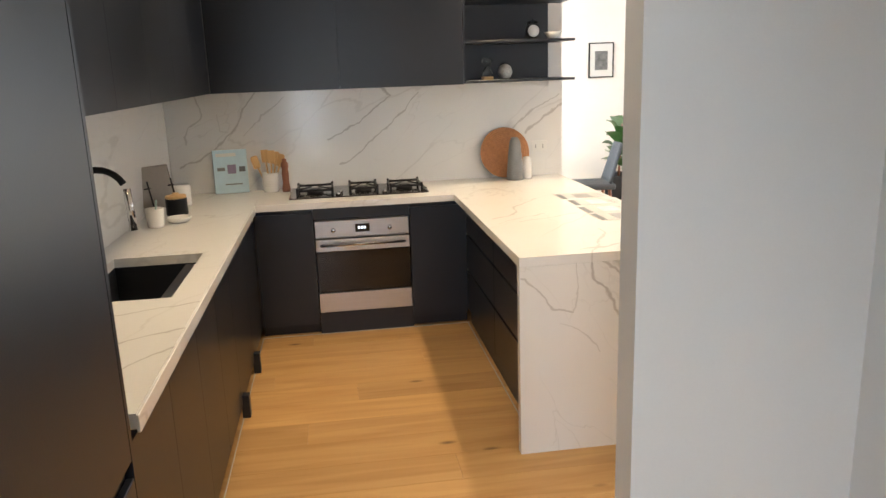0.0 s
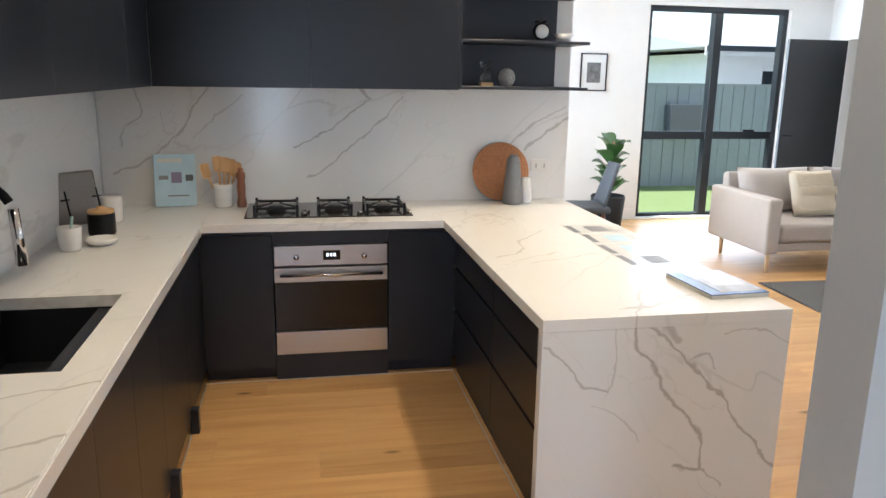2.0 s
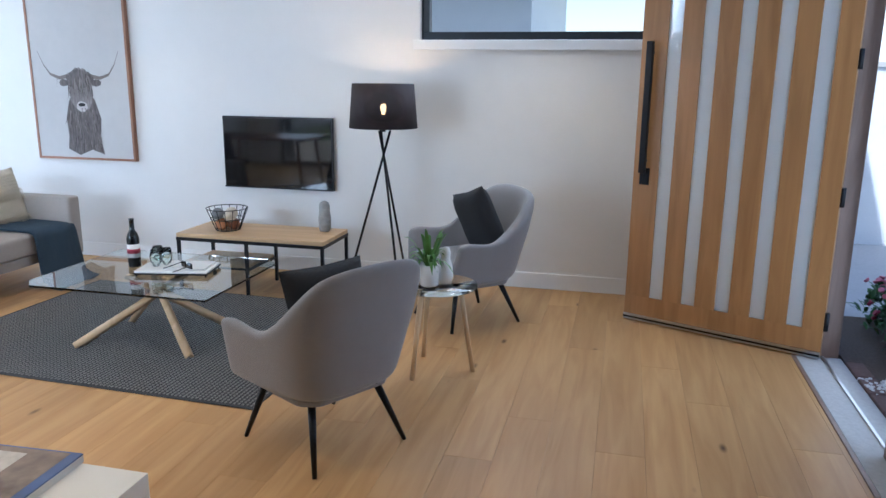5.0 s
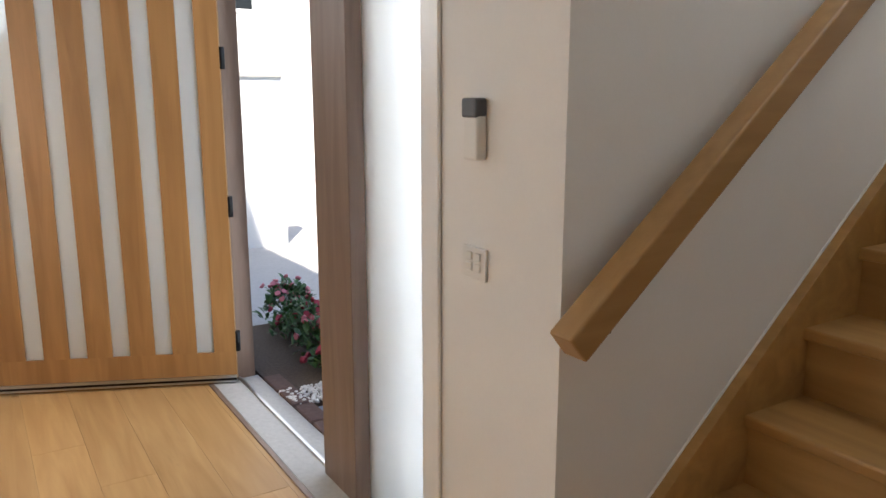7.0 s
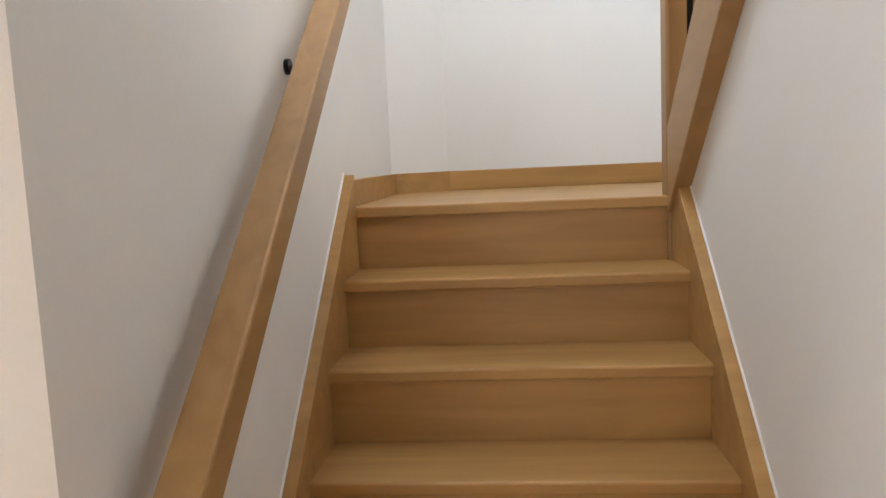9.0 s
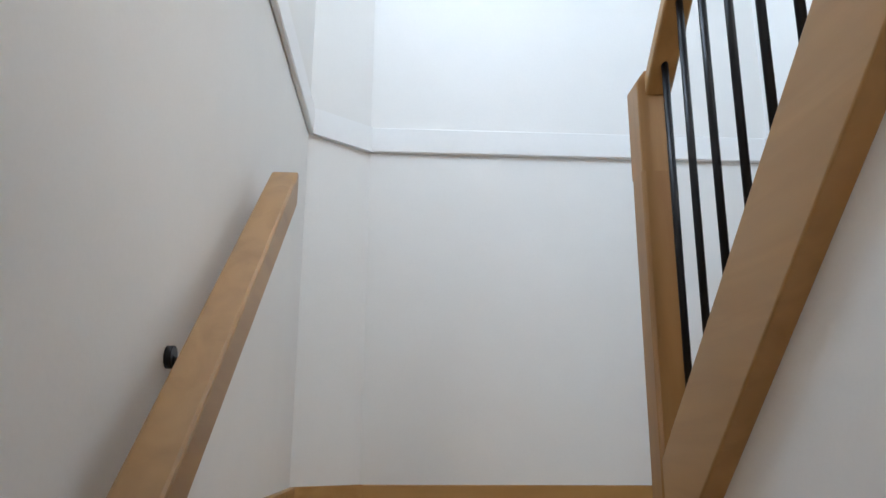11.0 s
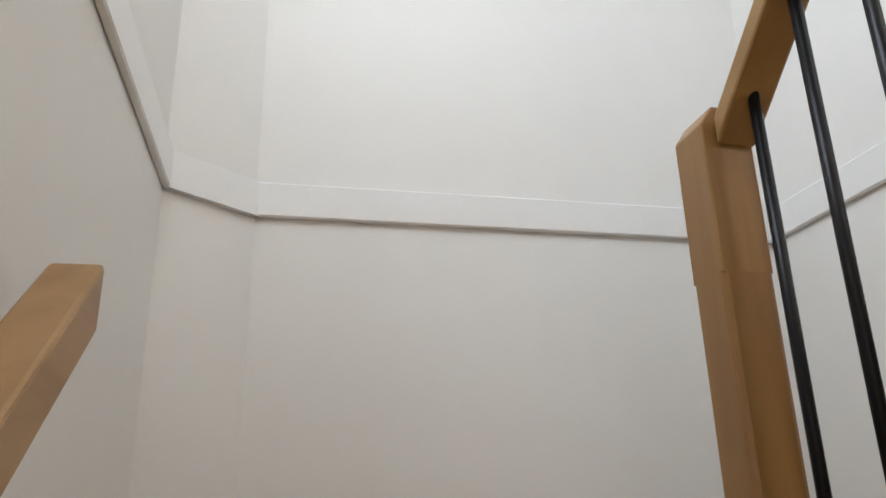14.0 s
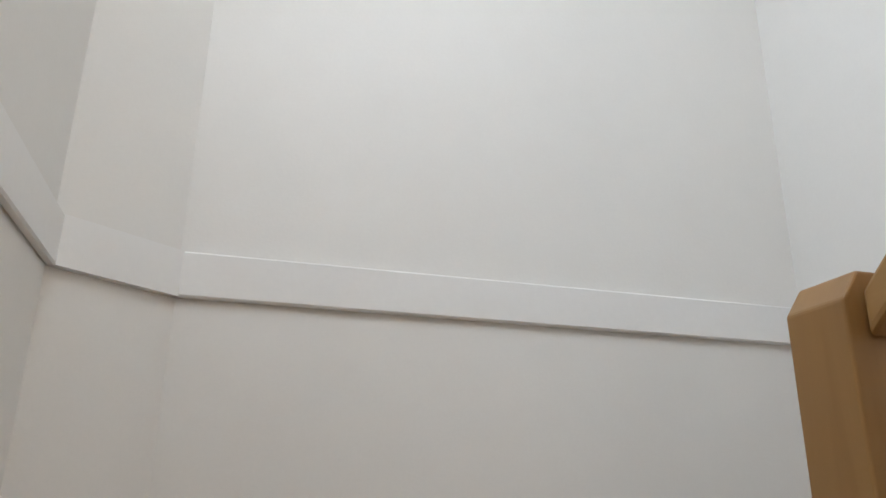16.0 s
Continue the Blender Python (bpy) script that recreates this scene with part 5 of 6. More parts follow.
for i, (x, y, z, m) in enumerate(((-0.04, 0.03, 0.05, RATTAN), (0.05, 0.04, 0.05, MIDGREY), (0.0, -0.05, 0.05, MILLWOOD), (0.03, -0.02, 0.125, CREAM), (-0.05, 0.05, 0.13, GREYCER), (-0.05, -0.05, 0.12, CREAM))):
    b = solo("decor_ball", lathe([(0.001, -0.048), (0.024, -0.041), (0.042, -0.022), (0.048, 0), (0.042, 0.022), (0.024, 0.041), (0.001, 0.048)], (5.42 + x, 5.20 + y, 0.455 + z), 16), m, "woven decorative ball in the wire basket", "ornament", "balls in the basket")
solo("owl_ornament", lathe([(0.035, 0), (0.045, 0.02), (0.048, 0.10), (0.04, 0.16), (0.042, 0.19), (0.034, 0.22), (0.01, 0.235), (0, 0.235)], (5.58, 4.47, 0.455), 20), MIDGREY, "mottled grey ceramic figurine on the bench", "ornament")

# canvas print of a horned cow, as plain shapes
cv = thing("wall_art", "large canvas print of a shaggy horned cow in a copper frame", "picture", (WR, 6.37, 0.875))
CANVAS = mat("canvas_grey", (0.60, 0.585, 0.57), 0.8, scale=14, grain=0.05, bump=0.1, blotch=0.12)
part("canvas", box(-0.04, 0.02, 0.02, -0.006, 0.96, 1.36), CANVAS, cv)
COPPER = mat("copper_frame", (0.30, 0.15, 0.09), 0.4, 0.4, scale=60)
for b in ((-0.046, 0, 0, -0.002, 0.02, 1.38), (-0.046, 0.96, 0, -0.002, 0.98, 1.38), (-0.046, 0.02, 0, -0.002, 0.96, 0.02), (-0.046, 0.02, 1.36, -0.002, 0.96, 1.38)):
    part("frame", box(*b), COPPER, cv)
COW1 = mat("print_brown", (0.19, 0.165, 0.16), 0.85, scale=30, grain=0.9, stretch=(1, 3, 0.5), bump=0.05, blotch=0.25)
COW2 = mat("print_grey", (0.30, 0.27, 0.26), 0.85, scale=30, grain=0.8, stretch=(1, 3, 0.5), bump=0.05, blotch=0.25)


def blot(name, pts, m, x, parent, rough=0.0):
    bm = bmesh.new()
    fan = [bm.verts.new((x, u, v)) for u, v in pts]
    f = bm.faces.new(fan)
    r = bmesh.ops.extrude_face_region(bm, geom=[f])
    bmesh.ops.translate(bm, vec=(-0.0006, 0, 0), verts=[v for v in r["geom"] if isinstance(v, bmesh.types.BMVert)])
    bmesh.ops.recalc_face_normals(bm, faces=bm.faces)
    return part(name, bm, m, parent)


def ring(cy, cz, ry, rz, n=40, jag=0.0, seed=1):
    rnd = random.Random(seed)
    return [(cy + ry * math.cos(a) * (1 + rnd.uniform(-jag, jag)), cz + rz * math.sin(a) * (1 + rnd.uniform(-jag, jag))) for a in [2 * math.pi * i / n for i in range(n)]]


blot("print_body", [(0.30, 0.021), (0.33, 0.2), (0.31, 0.36), (0.36, 0.52), (0.40, 0.56), (0.58, 0.56), (0.62, 0.50), (0.66, 0.36), (0.65, 0.2), (0.68, 0.021)], COW1, -0.0402, cv)
blot("print_head", ring(0.49, 0.60, 0.115, 0.19, 44, 0.07, 3), COW2, -0.0412, cv)
blot("print_fringe", ring(0.49, 0.69, 0.13, 0.085, 40, 0.12, 5), COW1, -0.0422, cv)
blot("print_ear", ring(0.33, 0.66, 0.05, 0.03, 24, 0.12, 7), COW1, -0.0412, cv)
blot("print_ear", ring(0.65, 0.66, 0.05, 0.03, 24, 0.12, 8), COW1, -0.0412, cv)
blot("print_mist", [(0.02, 0.021), (0.02, 0.07), (0.2, 0.11), (0.3, 0.05), (0.42, 0.09), (0.55, 0.04), (0.68, 0.1), (0.8, 0.06), (0.955, 0.09), (0.955, 0.021)], CANVAS, -0.0446, cv)
blot("print_nose", ring(0.49, 0.46, 0.055, 0.045, 24, 0.06, 9), mat("print_pale", (0.58, 0.53, 0.51), 0.8, scale=30, grain=0.3), -0.0422, cv)
blot("print_nostril", ring(0.49, 0.475, 0.035, 0.016, 20, 0.1, 9), mat("print_black", (0.03, 0.027, 0.027), 0.8), -0.0432, cv)
HAIR = [mat("print_hair_dark", (0.075, 0.06, 0.056), 0.85), mat("print_hair_mid", (0.15, 0.125, 0.115), 0.85), mat("print_hair_pale", (0.27, 0.24, 0.225), 0.85)]
rnd = random.Random(21)
for tone in range(3):
    bm = bmesh.new()
    for i in range(44):
        if i % 2:
            u, v, ln = rnd.gauss(0.49, 0.065), rnd.uniform(0.56, 0.74), rnd.uniform(0.06, 0.15)
        else:
            u, v, ln = rnd.uniform(0.33, 0.65), rnd.uniform(0.12, 0.46), rnd.uniform(0.06, 0.14)
        w, du = rnd.uniform(0.002, 0.0055), rnd.uniform(-0.02, 0.02) + (u - 0.49) * 0.15
        x = -0.0432 - 0.0004 * tone - 0.00001 * i
        bm.faces.new([bm.verts.new(c) for c in ((x, u - w, v), (x, u + w, v), (x, u + du, max(v - ln, 0.024)))])
    t = part("print_hair", bm, HAIR[tone], cv)
    t["kind"] = "stuff"
HORN = mat("print_horn", (0.20, 0.17, 0.155), 0.8, scale=30, grain=0.3)
for s in (-1, 1):
    mid = [(0.10, 0.72), (0.20, 0.70), (0.29, 0.73), (0.35, 0.81), (0.40, 0.92)]
    up = [(0.49 + s * u, v + 0.018 * (1 - i / 5)) for i, (u, v) in enumerate(mid)]
    dn = [(0.49 + s * u, v - 0.018 * (1 - i / 5)) for i, (u, v) in enumerate(mid)]
    blot("print_horn", up + dn[::-1], HORN, -0.0416, cv)

# small framed print on the far wall
pf = thing("framed_print", "small black framed monochrome photograph on the far wall", "picture", (3.26, WF, 1.48))
part("mount", box(-0.30, -0.016, 0.01, -0.01, -0.006, 0.40), PAPER, pf)
for b in ((-0.31, -0.022, 0, -0.297, -0.001, 0.41), (-0.013, -0.022, 0, 0, -0.001, 0.41), (-0.297, -0.022, 0, -0.013, -0.001, 0.013), (-0.297, -0.022, 0.397, -0.013, -0.001, 0.41)):
    part("frame", box(*b), BLACK, pf)
part("photo", box(-0.235, -0.018, 0.09, -0.075, -0.0162, 0.31), mat("mono_photo", (0.16, 0.16, 0.16), 0.4, scale=26, grain=0.95, bump=0), pf)

# floor lamp
lp = thing("floor_lamp", "black tripod floor lamp with a dark drum shade, lit", "floor lamp", (5.60, 4.00, 0))
part("shade", lathe([(0.25, 1.25), (0.225, 1.565), (0.222, 1.565), (0.247, 1.25)], seg=40), SHADE, lp, "dark drum shade")
part("bulb", lathe([(0.010, 1.345), (0.02, 1.375), (0.022, 1.40), (0.016, 1.42), (0, 1.425)], seg=16), BULB, lp, "warm lit bulb")
part("spider", tube((-0.235, 0, 1.55), (0.235, 0, 1.55), 0.004, seg=6), BLACK, lp)
part("socket", tube((0, 0, 1.22), (0, 0, 1.335), 0.016), BLACK, lp)
for i in range(3):
    a = radians(100 + 120 * i)
    part("leg", tube((0.30 * math.cos(a), 0.30 * math.sin(a), 0.0), (-0.05 * math.cos(a), -0.05 * math.sin(a), 1.23), 0.009), BLACK, lp)
pt = new("lamp_light", bpy.data.lights.new("lamp_light", "POINT"))
pt.data.energy, pt.data.color, pt.data.shadow_soft_size = 3.5, (1.0, 0.66, 0.36), 0.035
pt.location = (5.60, 4.00, 1.475)


def armchair(at, turn, label):
    ob = thing("armchair", label, "armchair", at, turn, "grey armchairs")
    # shell: a flat back whose rounded corners run out into arms towards +y
    plan = [(-0.345, 0.27), (-0.345, 0.20), (-0.34, 0.10), (-0.335, 0.0), (-0.33, -0.10), (-0.315, -0.20), (-0.28, -0.265), (-0.22, -0.30), (-0.12, -0.315), (0.0, -0.32)]
    tops = [0.59, 0.61, 0.59, 0.58, 0.62, 0.74, 0.84, 0.88, 0.895, 0.90]
    plan = [(x * 1.06, y * 1.06) for x, y in plan]
    plan = plan + [(-x, y) for x, y in plan[-2::-1]]
    tops = tops + tops[-2::-1]
    bm = bmesh.new()
    rings, n = [], len(plan) - 1
    for layer in range(2):
        lay = []
        for j in range(7):
            v = j / 6
            row = []
            for (px, py), top in zip(plan, tops):
                z = 0.30 + (top - 0.30) * v
                up = (z - 0.30) / 0.56
                thick = layer * (0.085 - 0.03 * v)
                inx, iny = px * (1 - thick / 0.34), py + (thick if py < -0.05 else (-0.02 * layer if py > 0.2 else thick * 0.3))
                grow = 0.80 + 0.20 * min(1.0, up * 1.6)
                row.append(bm.verts.new((inx * grow, (iny - 0.13 * up) * (1 if py < 0 else 1 - 0.12 * (1 - v)) + 0.04, z)))
            lay.append(row)
        rings.append(lay)
    for layer in range(2):
        for j in range(6):
            for i in range(n):
                q = (rings[layer][j][i], rings[layer][j][i + 1], rings[layer][j + 1][i + 1], rings[layer][j + 1][i])
                bm.faces.new(q if layer == 0 else q[::-1]).smooth = True
    for i in range(n):
        bm.faces.new((rings[0][6][i], rings[0][6][i + 1], rings[1][6][i + 1], rings[1][6][i])).smooth = True
        bm.faces.new((rings[0][0][i + 1], rings[0][0][i], rings[1][0][i], rings[1][0][i + 1])).smooth = True
    for i in (0, n):
        for j in range(6):
            q = (rings[0][j][i], rings[0][j + 1][i], rings[1][j + 1][i], rings[1][j][i])
            bm.faces.new(q if i == 0 else q[::-1]).smooth = True
    bmesh.ops.recalc_face_normals(bm, faces=bm.faces)
    s = part("backrest", bm, VELVET, ob)
    md = s.modifiers.new("round", "SUBSURF")
    md.levels = md.render_levels = 2
    part("seat", prism([(-0.25, 0.26), (-0.25, -0.18), (-0.18, -0.25), (0.18, -0.25), (0.25, -0.18), (0.25, 0.26)], "z", 0.27, 0.46, 0.03), VELVET, ob)
    part("back_seam", tube((0.09, -0.285, 0.32), (0.10, -0.408, 0.83), 0.003, seg=6), CHARCOAL, ob, "dark seam down the back")
    for sx in (-1, 1):
        for sy, out in ((-0.17, -0.12), (0.16, 0.08)):
            part("leg", tube((sx * 0.25, sy + out, 0.0), (sx * 0.17, sy, 0.29), 0.010, 0.019), BLACK, ob, "tapered black metal leg")
    return ob


armchair((3.28, 3.55, 0), -31, "grey velvet tub armchair on black legs, back to the kitchen")
armchair((5.14, 3.285, 0), 43.8, "grey velvet tub armchair on black legs beside the lamp")
pillow("scatter_cushion", "charcoal cushion tucked into the grey armchair", (3.28, 3.50, 0.64), (-16, 0, -31), 0.44, 0.36, 0.13, CHARCOAL)
pillow("scatter_cushion", "black ribbed cushion standing on the grey armchair", (5.20, 3.20, 0.68), (-18, 16, 40), 0.43, 0.43, 0.14, CHARCOAL)

sd = thing("side_table", "round glass side table on light timber legs", "side table", (4.20, 3.24, 0))
part("glass_top", lathe([(0, 0.49), (0.225, 0.49), (0.23, 0.496), (0.225, 0.502), (0, 0.502)], seg=40), TABLEGLASS, sd, "clear round glass top")
for i in range(3):
    a = radians(35 + 120 * i)
    part("leg", tube((0.21 * math.cos(a), 0.21 * math.sin(a), 0), (0.13 * math.cos(a), 0.13 * math.sin(a), 0.49), 0.013, 0.016), LIGHTWOOD, sd)


def leaf_blade(bm, base, tip, wide, sag, n=6):
    base, tip = Vector(base), Vector(tip)
    along = tip - base
    side = along.cross(Vector((0, 0, 1)))
    side = side.normalized() if side.length > 1e-5 else Vector((1, 0, 0))
    prev = None
    for i in range(n + 1):
        t = i / n
        c = base + along * t + Vector((0, 0, sag * math.sin(math.pi * t)))
        w = wide * math.sin(math.pi * min(1, 0.06 + t * 0.93)) ** 0.7
        row = [bm.verts.new(c - side * w / 2 + Vector((0, 0, w * 0.14))), bm.verts.new(c), bm.verts.new(c + side * w / 2 + Vector((0, 0, w * 0.14)))]
        if prev:
            for k in range(2):
                bm.faces.new((prev[k], prev[k + 1], row[k + 1], row[k])).smooth = True
        prev = row


fern = thing("fern_pot", "small green fern in a white patterned pot", "plant", (4.15, 3.27, 0.502))
part("pot", lathe([(0.04, 0), (0.05, 0.01), (0.055, 0.11), (0.05, 0.12), (0, 0.11)]), WHITE, fern)
bm = bmesh.new()
rnd = random.Random(4)
for i in range(46):
    a, r, h = rnd.uniform(0, 6.28), rnd.uniform(0.04, 0.15), rnd.uniform(-0.06, 0.2)
    leaf_blade(bm, (0.02 * math.cos(a), 0.02 * math.sin(a), 0.11), (r * math.cos(a), r * math.sin(a), 0.13 + h), 0.022, 0.05, 4)
t = part("fronds", bm, mat("fern_green", (0.10, 0.24, 0.05), 0.5, scale=30, grain=0.3), fern)
t["kind"] = "stuff"
solo("figurine", lathe([(0.035, 0), (0.045, 0.03), (0.04, 0.09), (0.025, 0.14), (0.03, 0.17), (0.02, 0.2), (0, 0.205)], (4.24, 3.20, 0.502), 18), WHITE, "white and blue ceramic figurine on the side table", "ornament")

# fiddle-leaf plant
pl = thing("pot_plant", "fiddle-leaf fig in a dark pot", "plant", (3.20, 8.72, 0))
part("pot", lathe([(0.14, 0), (0.16, 0.02), (0.19, 0.34), (0.18, 0.36), (0.165, 0.35), (0.15, 0.30), (0, 0.30)]), CHARCOAL, pl)
part("trunk", tube((0, 0, 0.3), (0.03, 0.0, 0.95), 0.016, 0.008), MILLWOOD, pl)
rnd = random.Random(11)
for i in range(20):
    h = 0.40 + 0.52 * i / 20
    a = i * 2.4
    r = rnd.uniform(0.15, 0.23) * (1.12 - 0.3 * i / 20)
    bm = bmesh.new()
    leaf_blade(bm, (0.03 * h + 0.04 * math.cos(a), 0.04 * math.sin(a), h), (r * 1.1 * math.cos(a), r * 1.1 * math.sin(a), h + rnd.uniform(0.03, 0.16)), rnd.uniform(0.17, 0.23), 0.035, 8)
    part("leaf", bm, LEAF, pl)

# dining chair half hidden behind the kitchen wall
CHAIRCLOTH = mat("blue_grey_cloth", (0.065, 0.075, 0.09), 0.85, scale=240, grain=0.2, bump=0.3)
dc = thing("dining_chair", "grey upholstered dining chair with timber legs", "chair", (2.42, 7.5, 0), 82)
bm = bmesh.new()
prev = None
for j in range(9):
    v = j / 8
    row = [bm.verts.new((0.22 * math.sin(u) * (1.05 - 0.25 * v), -0.20 - 0.12 * v - 0.06 * (1 - math.cos(u)) * -1, 0.46 + 0.40 * v)) for u in [radians(-60 + 15 * i) for i in range(9)]]
    if prev:
        for i in range(8):
            bm.faces.new((prev[i], prev[i + 1], row[i + 1], row[i])).smooth = True
    prev = row
bk_ = part("backrest", bm, CHAIRCLOTH, dc)
bk_.modifiers.new("thick", "SOLIDIFY").thickness = 0.03
part("seat", box(-0.22, -0.22, 0.42, 0.22, 0.22, 0.48, 0.025, 3), CHAIRCLOTH, dc)
for sx in (-1, 1):
    for sy in (-1, 1):
        part("leg", tube((sx * 0.2, sy * 0.2, 0), (sx * 0.16, sy * 0.16, 0.43), 0.012, 0.018), MILLWOOD, dc)

# white pendant past the doorway
pd = thing("pendant_lamp", "white woven pendant lamp in the side room", "pendant lamp", (6.42, 8.30, 1.95))
bm = bmesh.new()
for i in range(14):
    a = 2 * math.pi * i / 14
    for j in range(6):
        t0, t1 = math.pi * j / 6, math.pi * (j + 1) / 6
        rod(bm, (0.11 * math.sin(t0) * math.cos(a + j * 0.3), 0.11 * math.sin(t0) * math.sin(a + j * 0.3), 0.16 * math.cos(t0)), (0.11 * math.sin(t1) * math.cos(a + j * 0.3 + 0.3), 0.11 * math.sin(t1) * math.sin(a + j * 0.3 + 0.3), 0.16 * math.cos(t1)), 0.005, seg=5)
part("shade", bm, WHITE, pd)
part("cord", tube((0, 0, 0.16), (0, 0, 0.6), 0.004, seg=6), BLACK, pd)

# ---- outdoors ----
fe = thing("fence", "grey ribbed steel boundary fence", "fence", (-2, 12.6, -0.14))
for i in range(56):
    part("panel", box(i * 0.2, 0, 0, i * 0.2 + 0.19, 0.03 if i % 2 else 0.045, 1.66), FENCE, fe)
part("top_rail", box(-0.02, -0.02, 1.66, 11.22, 0.06, 1.70), FENCE, fe)
unit = thing("outdoor_unit", "grey box mounted on the fence", "utility box", (5.80, 12.42, 0.70))
part("box", box(0, 0, 0, 0.55, 0.17, 0.52, 0.01), GREYPL, unit)
# added neutral reflector: keeps the lawn's green bounce off the neighbouring wall
structure("pavement_side", box(-20, 12.75, -0.14, 24, 15.1, -0.10), CONCRETE, "unseen pale strip past the fence, added against green bounce light")
hs = thing("neighbour_house", "neighbouring house with dark roof and pale fascia", "house", (8.2, 15.2, -0.14))
part("wall", box(0, 0, 0, 9, 6, 2.3), RENDER, hs)
part("roof", prism([(-0.7, 2.38), (6.7, 2.38), (3.0, 2.85)], "x", -0.7, 9.7), ROOF, hs)
part("fascia", box(-0.72, -0.74, 2.22, 9.72, -0.69, 2.40), RENDER, hs)
part("gutter", box(-0.72, -0.84, 2.30, 9.72, -0.75, 2.40, 0.01), FRAME, hs)
for x in (1.0, 3.6):
    w_ = part("window", box(x, -0.02, 0.9, x + 1.4, 0.0, 1.95), DARKGLASS, hs)
    part("frame", box(x - 0.04, -0.03, 1.95, x + 1.44, 0.0, 2.0), RENDER, w_)
nb = thing("side_house", "pale rendered neighbouring house beyond the high window", "house", (9.6, 3.45, -0.14))
part("wall", box(0, 0, 0, 5, 9, 3.2), RENDER, nb)
part("roof", prism([(-0.5, 3.2), (9.5, 3.2), (4.5, 5.4)], "x", -0.5, 5.5), ROOF, nb)
structure("pavement", box(2.3, -30.0, -0.14, 30, 0.94, -0.06), CONCRETE, "pale concrete entry path")
fw = thing("garden_wall", "pale rendered garden wall beside the entry path", "wall", (8.86, -0.72, -0.14))
part("wall", box(0, 0, 0, 0.2, 6.8, 1.9), RENDER, fw)
part("coping", box(-0.02, 0, 1.9, 0.22, 6.8, 1.95), CONCRETE, fw)
# added house whose sunlit white wall stands in for overexposed brightness past the drive
dh = thing("street_house", "white two-storey house added in place of blown-out brightness", "house", (15.0, -16.0, -0.06))
part("wall", box(0, 0, 0, 7, 18, 5.4), TRIM, dh)
part("roof", prism([(-0.5, 5.4), (18.5, 5.4), (9, 7.6)], "x", -0.5, 7.5), ROOF, dh)
for y in (9.5, 13.5):
    w_ = part("window", box(-0.02, y, 3.2, 0.0, y + 1.6, 4.5), DARKGLASS, dh)
    part("frame", box(-0.03, y - 0.05, 3.14, 0.0, y + 1.65, 3.2), TRIM, w_)
structure("garden_bed", box(4.46, -1.3, -0.06, 5.9, 0.93, 0.0), SOIL, "dark soil bed beside the entry path")
BRICK = mat("edging_brick", (0.16, 0.10, 0.085), 0.85, scale=40, grain=0.3, bump=0.4)
ed = thing("brick_edging", "brown brick edging along the garden bed", "edging", (3.74, 0.838, -0.06))
bmesh_brick = box(0, 0, 0, 0.225, 0.10, 0.07, 0.006, 1)
first = part("brick", bmesh_brick, BRICK, ed)
for i in range(1, 5):
    ob = new("brick", first.data)
    ob.parent = ed
    ob.location = (i * 0.236, 0, 0)
slab = solo("stepping_slab", box(3.80, 0.22, -0.06, 4.43, 0.82, -0.02, 0.01), mat("blue_slab", (0.22, 0.27, 0.33), 0.7, scale=40), "blue-grey stone paving slab on the entry path", "paving slab")


def shrub(at, r, h, seed, m, blooms):
    ob = thing("shrub", "leafy green shrub with small pink and red flowers", "shrub", at, 0, "entry garden shrubs")
    rnd = random.Random(seed)
    bm, bf = bmesh.new(), bmesh.new()
    for i in range(320):
        a, k, z = rnd.uniform(0, 6.28), rnd.random() ** 0.5, rnd.random()
        rr = r * k * (1 - 0.5 * z)
        c = Vector((rr * math.cos(a), rr * math.sin(a), 0.04 + h * z * (1.05 - 0.5 * k)))
        d = Vector((rnd.uniform(-1, 1), rnd.uniform(-1, 1), rnd.uniform(-0.1, 1))).normalized() * rnd.uniform(0.04, 0.085)
        leaf_blade(bm, c, c + d, 0.03, 0.006, 3)
        if rnd.random() < blooms and z > 0.4:
            rod(bf, c + d, c + d * 1.25, 0.016, 0.022, 6)
    for i in range(7):
        a = i * 0.9
        rod(bm, (0, 0, 0), (r * 0.5 * math.cos(a), r * 0.5 * math.sin(a), h * 0.7), 0.006, 0.003, 5)
    t = part("leaves", bm, LEAF, ob)
    t["kind"] = "stuff"
    t = part("flowers", bf, m, ob, "small flower heads")
    t["kind"] = "stuff"


PINK = mat("pink_petal", (0.55, 0.16, 0.2), 0.6, scale=30, grain=0.3)
for k, (x, y, r, h) in enumerate(((4.75, 0.48, 0.22, 0.24), (5.1, 0.42, 0.27, 0.32), (5.5, 0.40, 0.28, 0.38), (5.9, 0.35, 0.28, 0.42), (4.8, 0.05, 0.27, 0.30), (5.25, -0.05, 0.32, 0.40), (5.75, -0.15, 0.34, 0.46), (5.0, -0.5, 0.32, 0.36), (5.6, -0.7, 0.36, 0.5), (5.1, -1.1, 0.34, 0.44), (5.8, -1.4, 0.38, 0.55))):
    shrub((x, y + 0.05, 0), r * 0.9, h * 0.62, k + 1, PINK if k % 2 else FLOWERRED, 0.10)

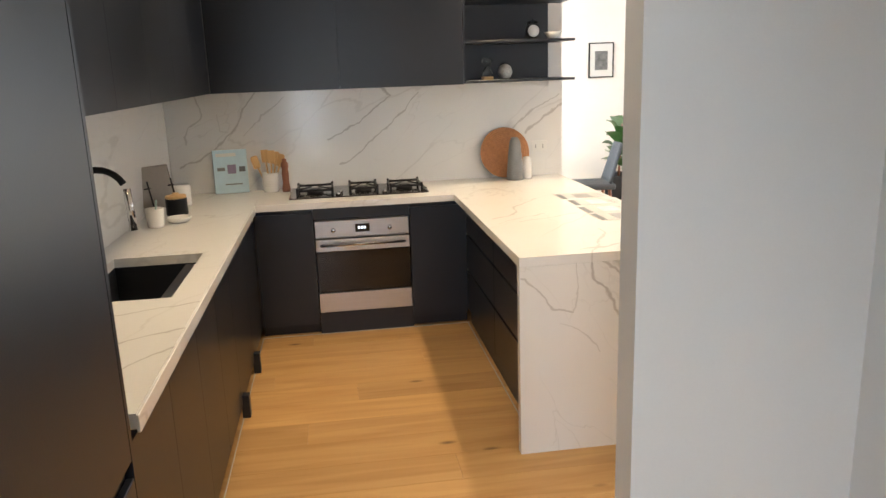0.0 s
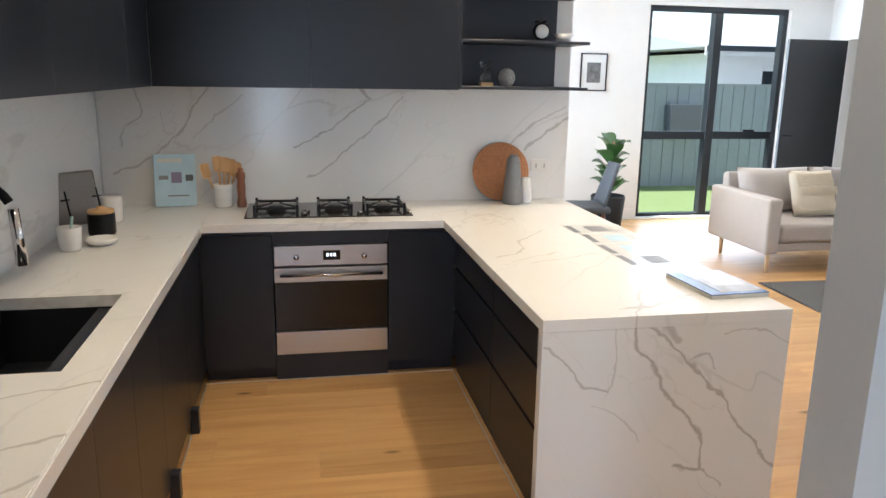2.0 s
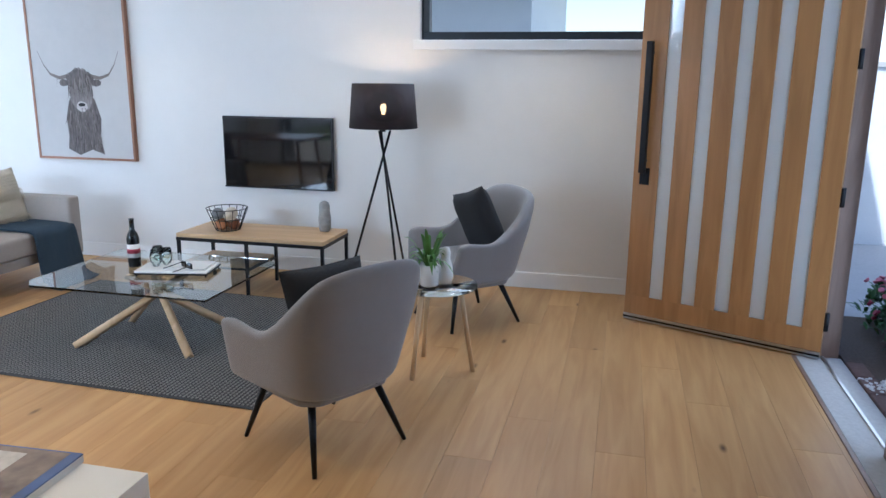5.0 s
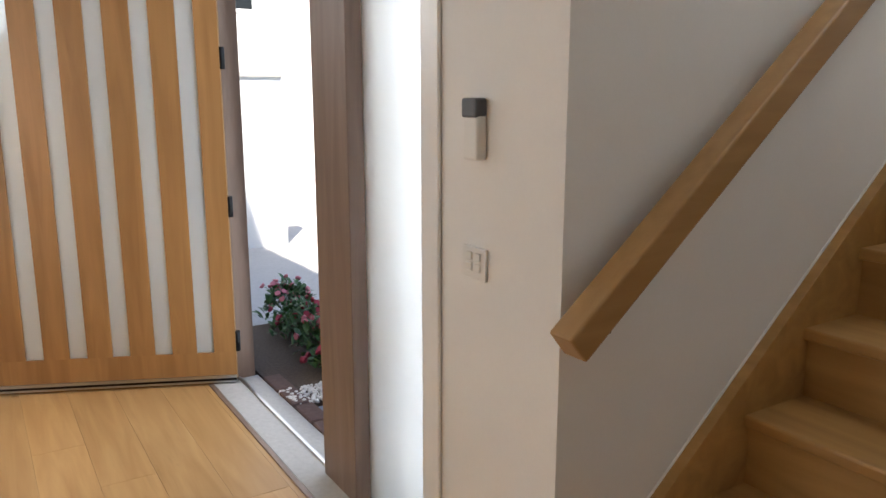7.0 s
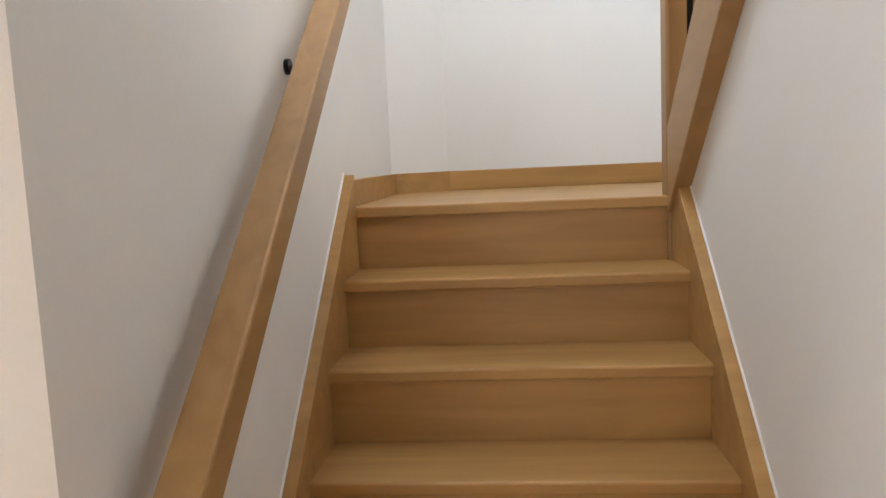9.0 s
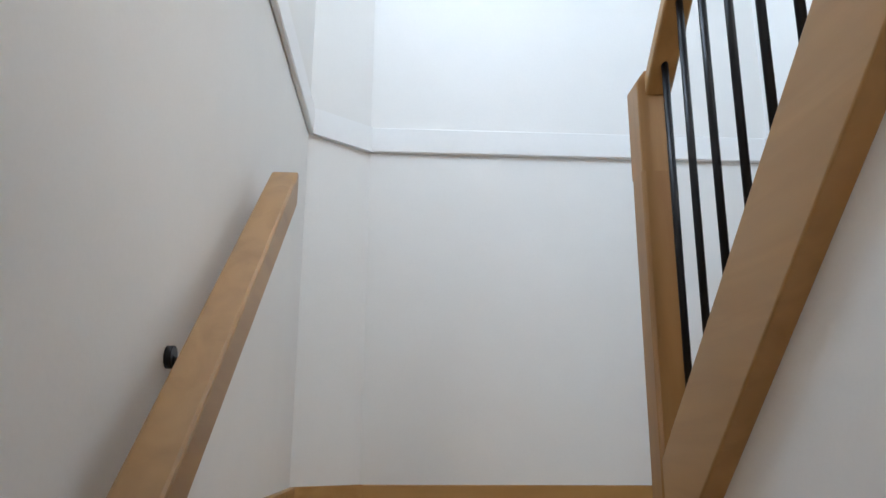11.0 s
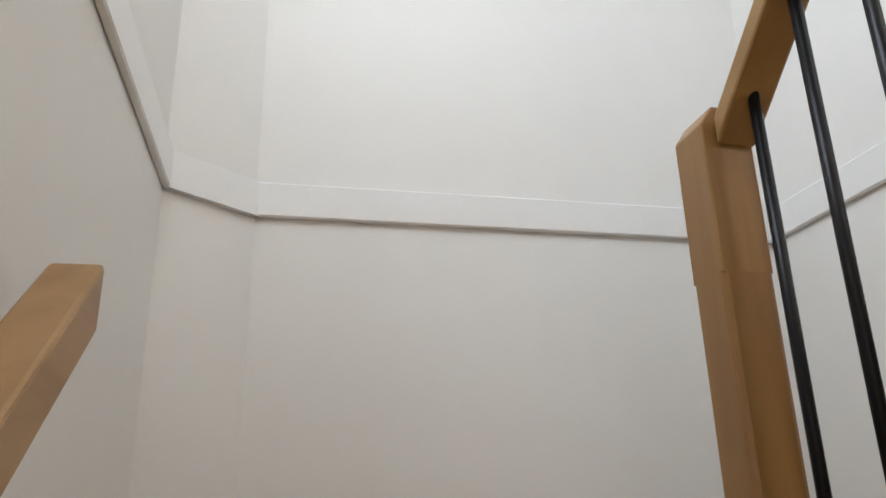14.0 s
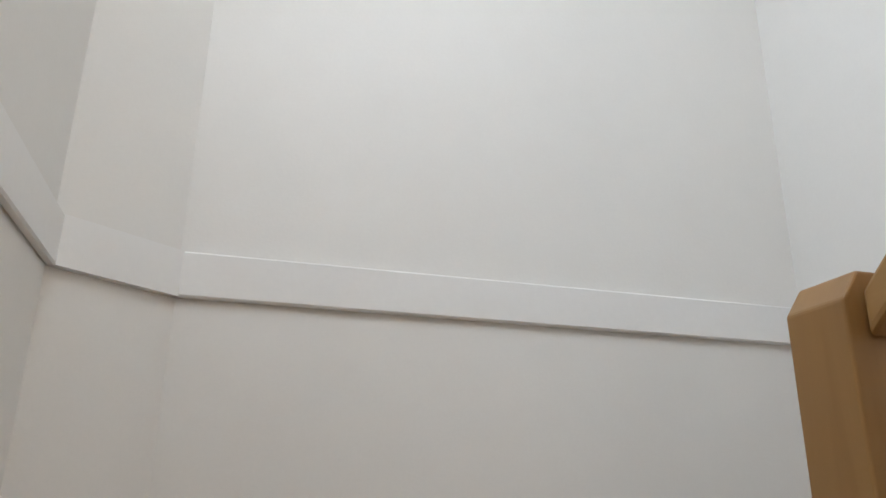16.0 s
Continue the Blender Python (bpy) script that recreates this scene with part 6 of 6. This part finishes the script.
# patio past the garden door; its unseen roof is added to block the sun
structure("pavement_patio", box(-6.8, 4.0, -0.14, -1.38, 11.0, -0.05), mat("patio_paving", (0.52, 0.44, 0.34), 0.85, scale=40, grain=0.14, bump=0.25), "warm beige concrete patio outside the garden door")
pr = thing("patio_roof", "unseen flat white patio roof, added to keep sun off the floor", "roof", (-3.0, 5.6, 2.45))
part("deck", box(0, 0, 0, 1.6, 3.6, 0.12), TRIM, pr)
for y in (0.05, 3.45):
    part("post", box(0.02, y, -2.5, 0.12, y + 0.1, 0.0, 0.004), FRAME, pr)
dt = thing("dining_table", "dark timber dining table behind the kitchen wall", "table", (1.35, 7.45, 0))
part("tabletop", box(-0.45, -0.8, 0.71, 0.45, 0.8, 0.745, 0.006), MILLWOOD, dt)
for sx in (-1, 1):
    for sy in (-1, 1):
        part("leg", tube((sx * 0.38, sy * 0.72, 0), (sx * 0.32, sy * 0.62, 0.71), 0.018, 0.028), MILLWOOD, dt)
# white pebbles beside the slab
rnd = random.Random(5)
bm = bmesh.new()
for i in range(260):
    x, y, r = rnd.uniform(4.44, 4.66), rnd.uniform(0.55, 0.93), rnd.uniform(0.008, 0.018)
    rod(bm, (x, y, -0.004), (x + rnd.uniform(-0.004, 0.004), y, r * 0.9), r, r * 0.55, 6)
tagged(link("pebbles", bm, WHITE), "loose white pebbles edging the garden bed", "pebbles", "", "stuff")

# ---- floor boards ----
cache = {}
rnd = random.Random(9)
BW = 0.215
for j in range(57):
    y = -1.55 + j * BW
    if y > 9.25:
        break
    x = -1.45
    first_len = (0.5, 1.35, 0.9, 1.75, 0.3, 1.1)[j % 6]
    ln = first_len
    end = 6.17 if y > 1.0 else 2.26
    while x < end - 0.02:
        ln = round(min(ln, end - x), 2)
        if ln > 0.02:
            if ln not in cache:
                me = bpy.data.meshes.new("plank")
                b = box(0, 0, -0.016, ln - 0.0006, BW - 0.0006, 0.0, 0.0008, 1)
                b.to_mesh(me)
                b.free()
                me.materials.append(OAK)
                cache[ln] = me
            ob = new("plank", cache[ln])
            ob.parent = FLOOR
            ob.location = (x, y, 0)
        x = round(x + ln, 3)
        ln = 1.9
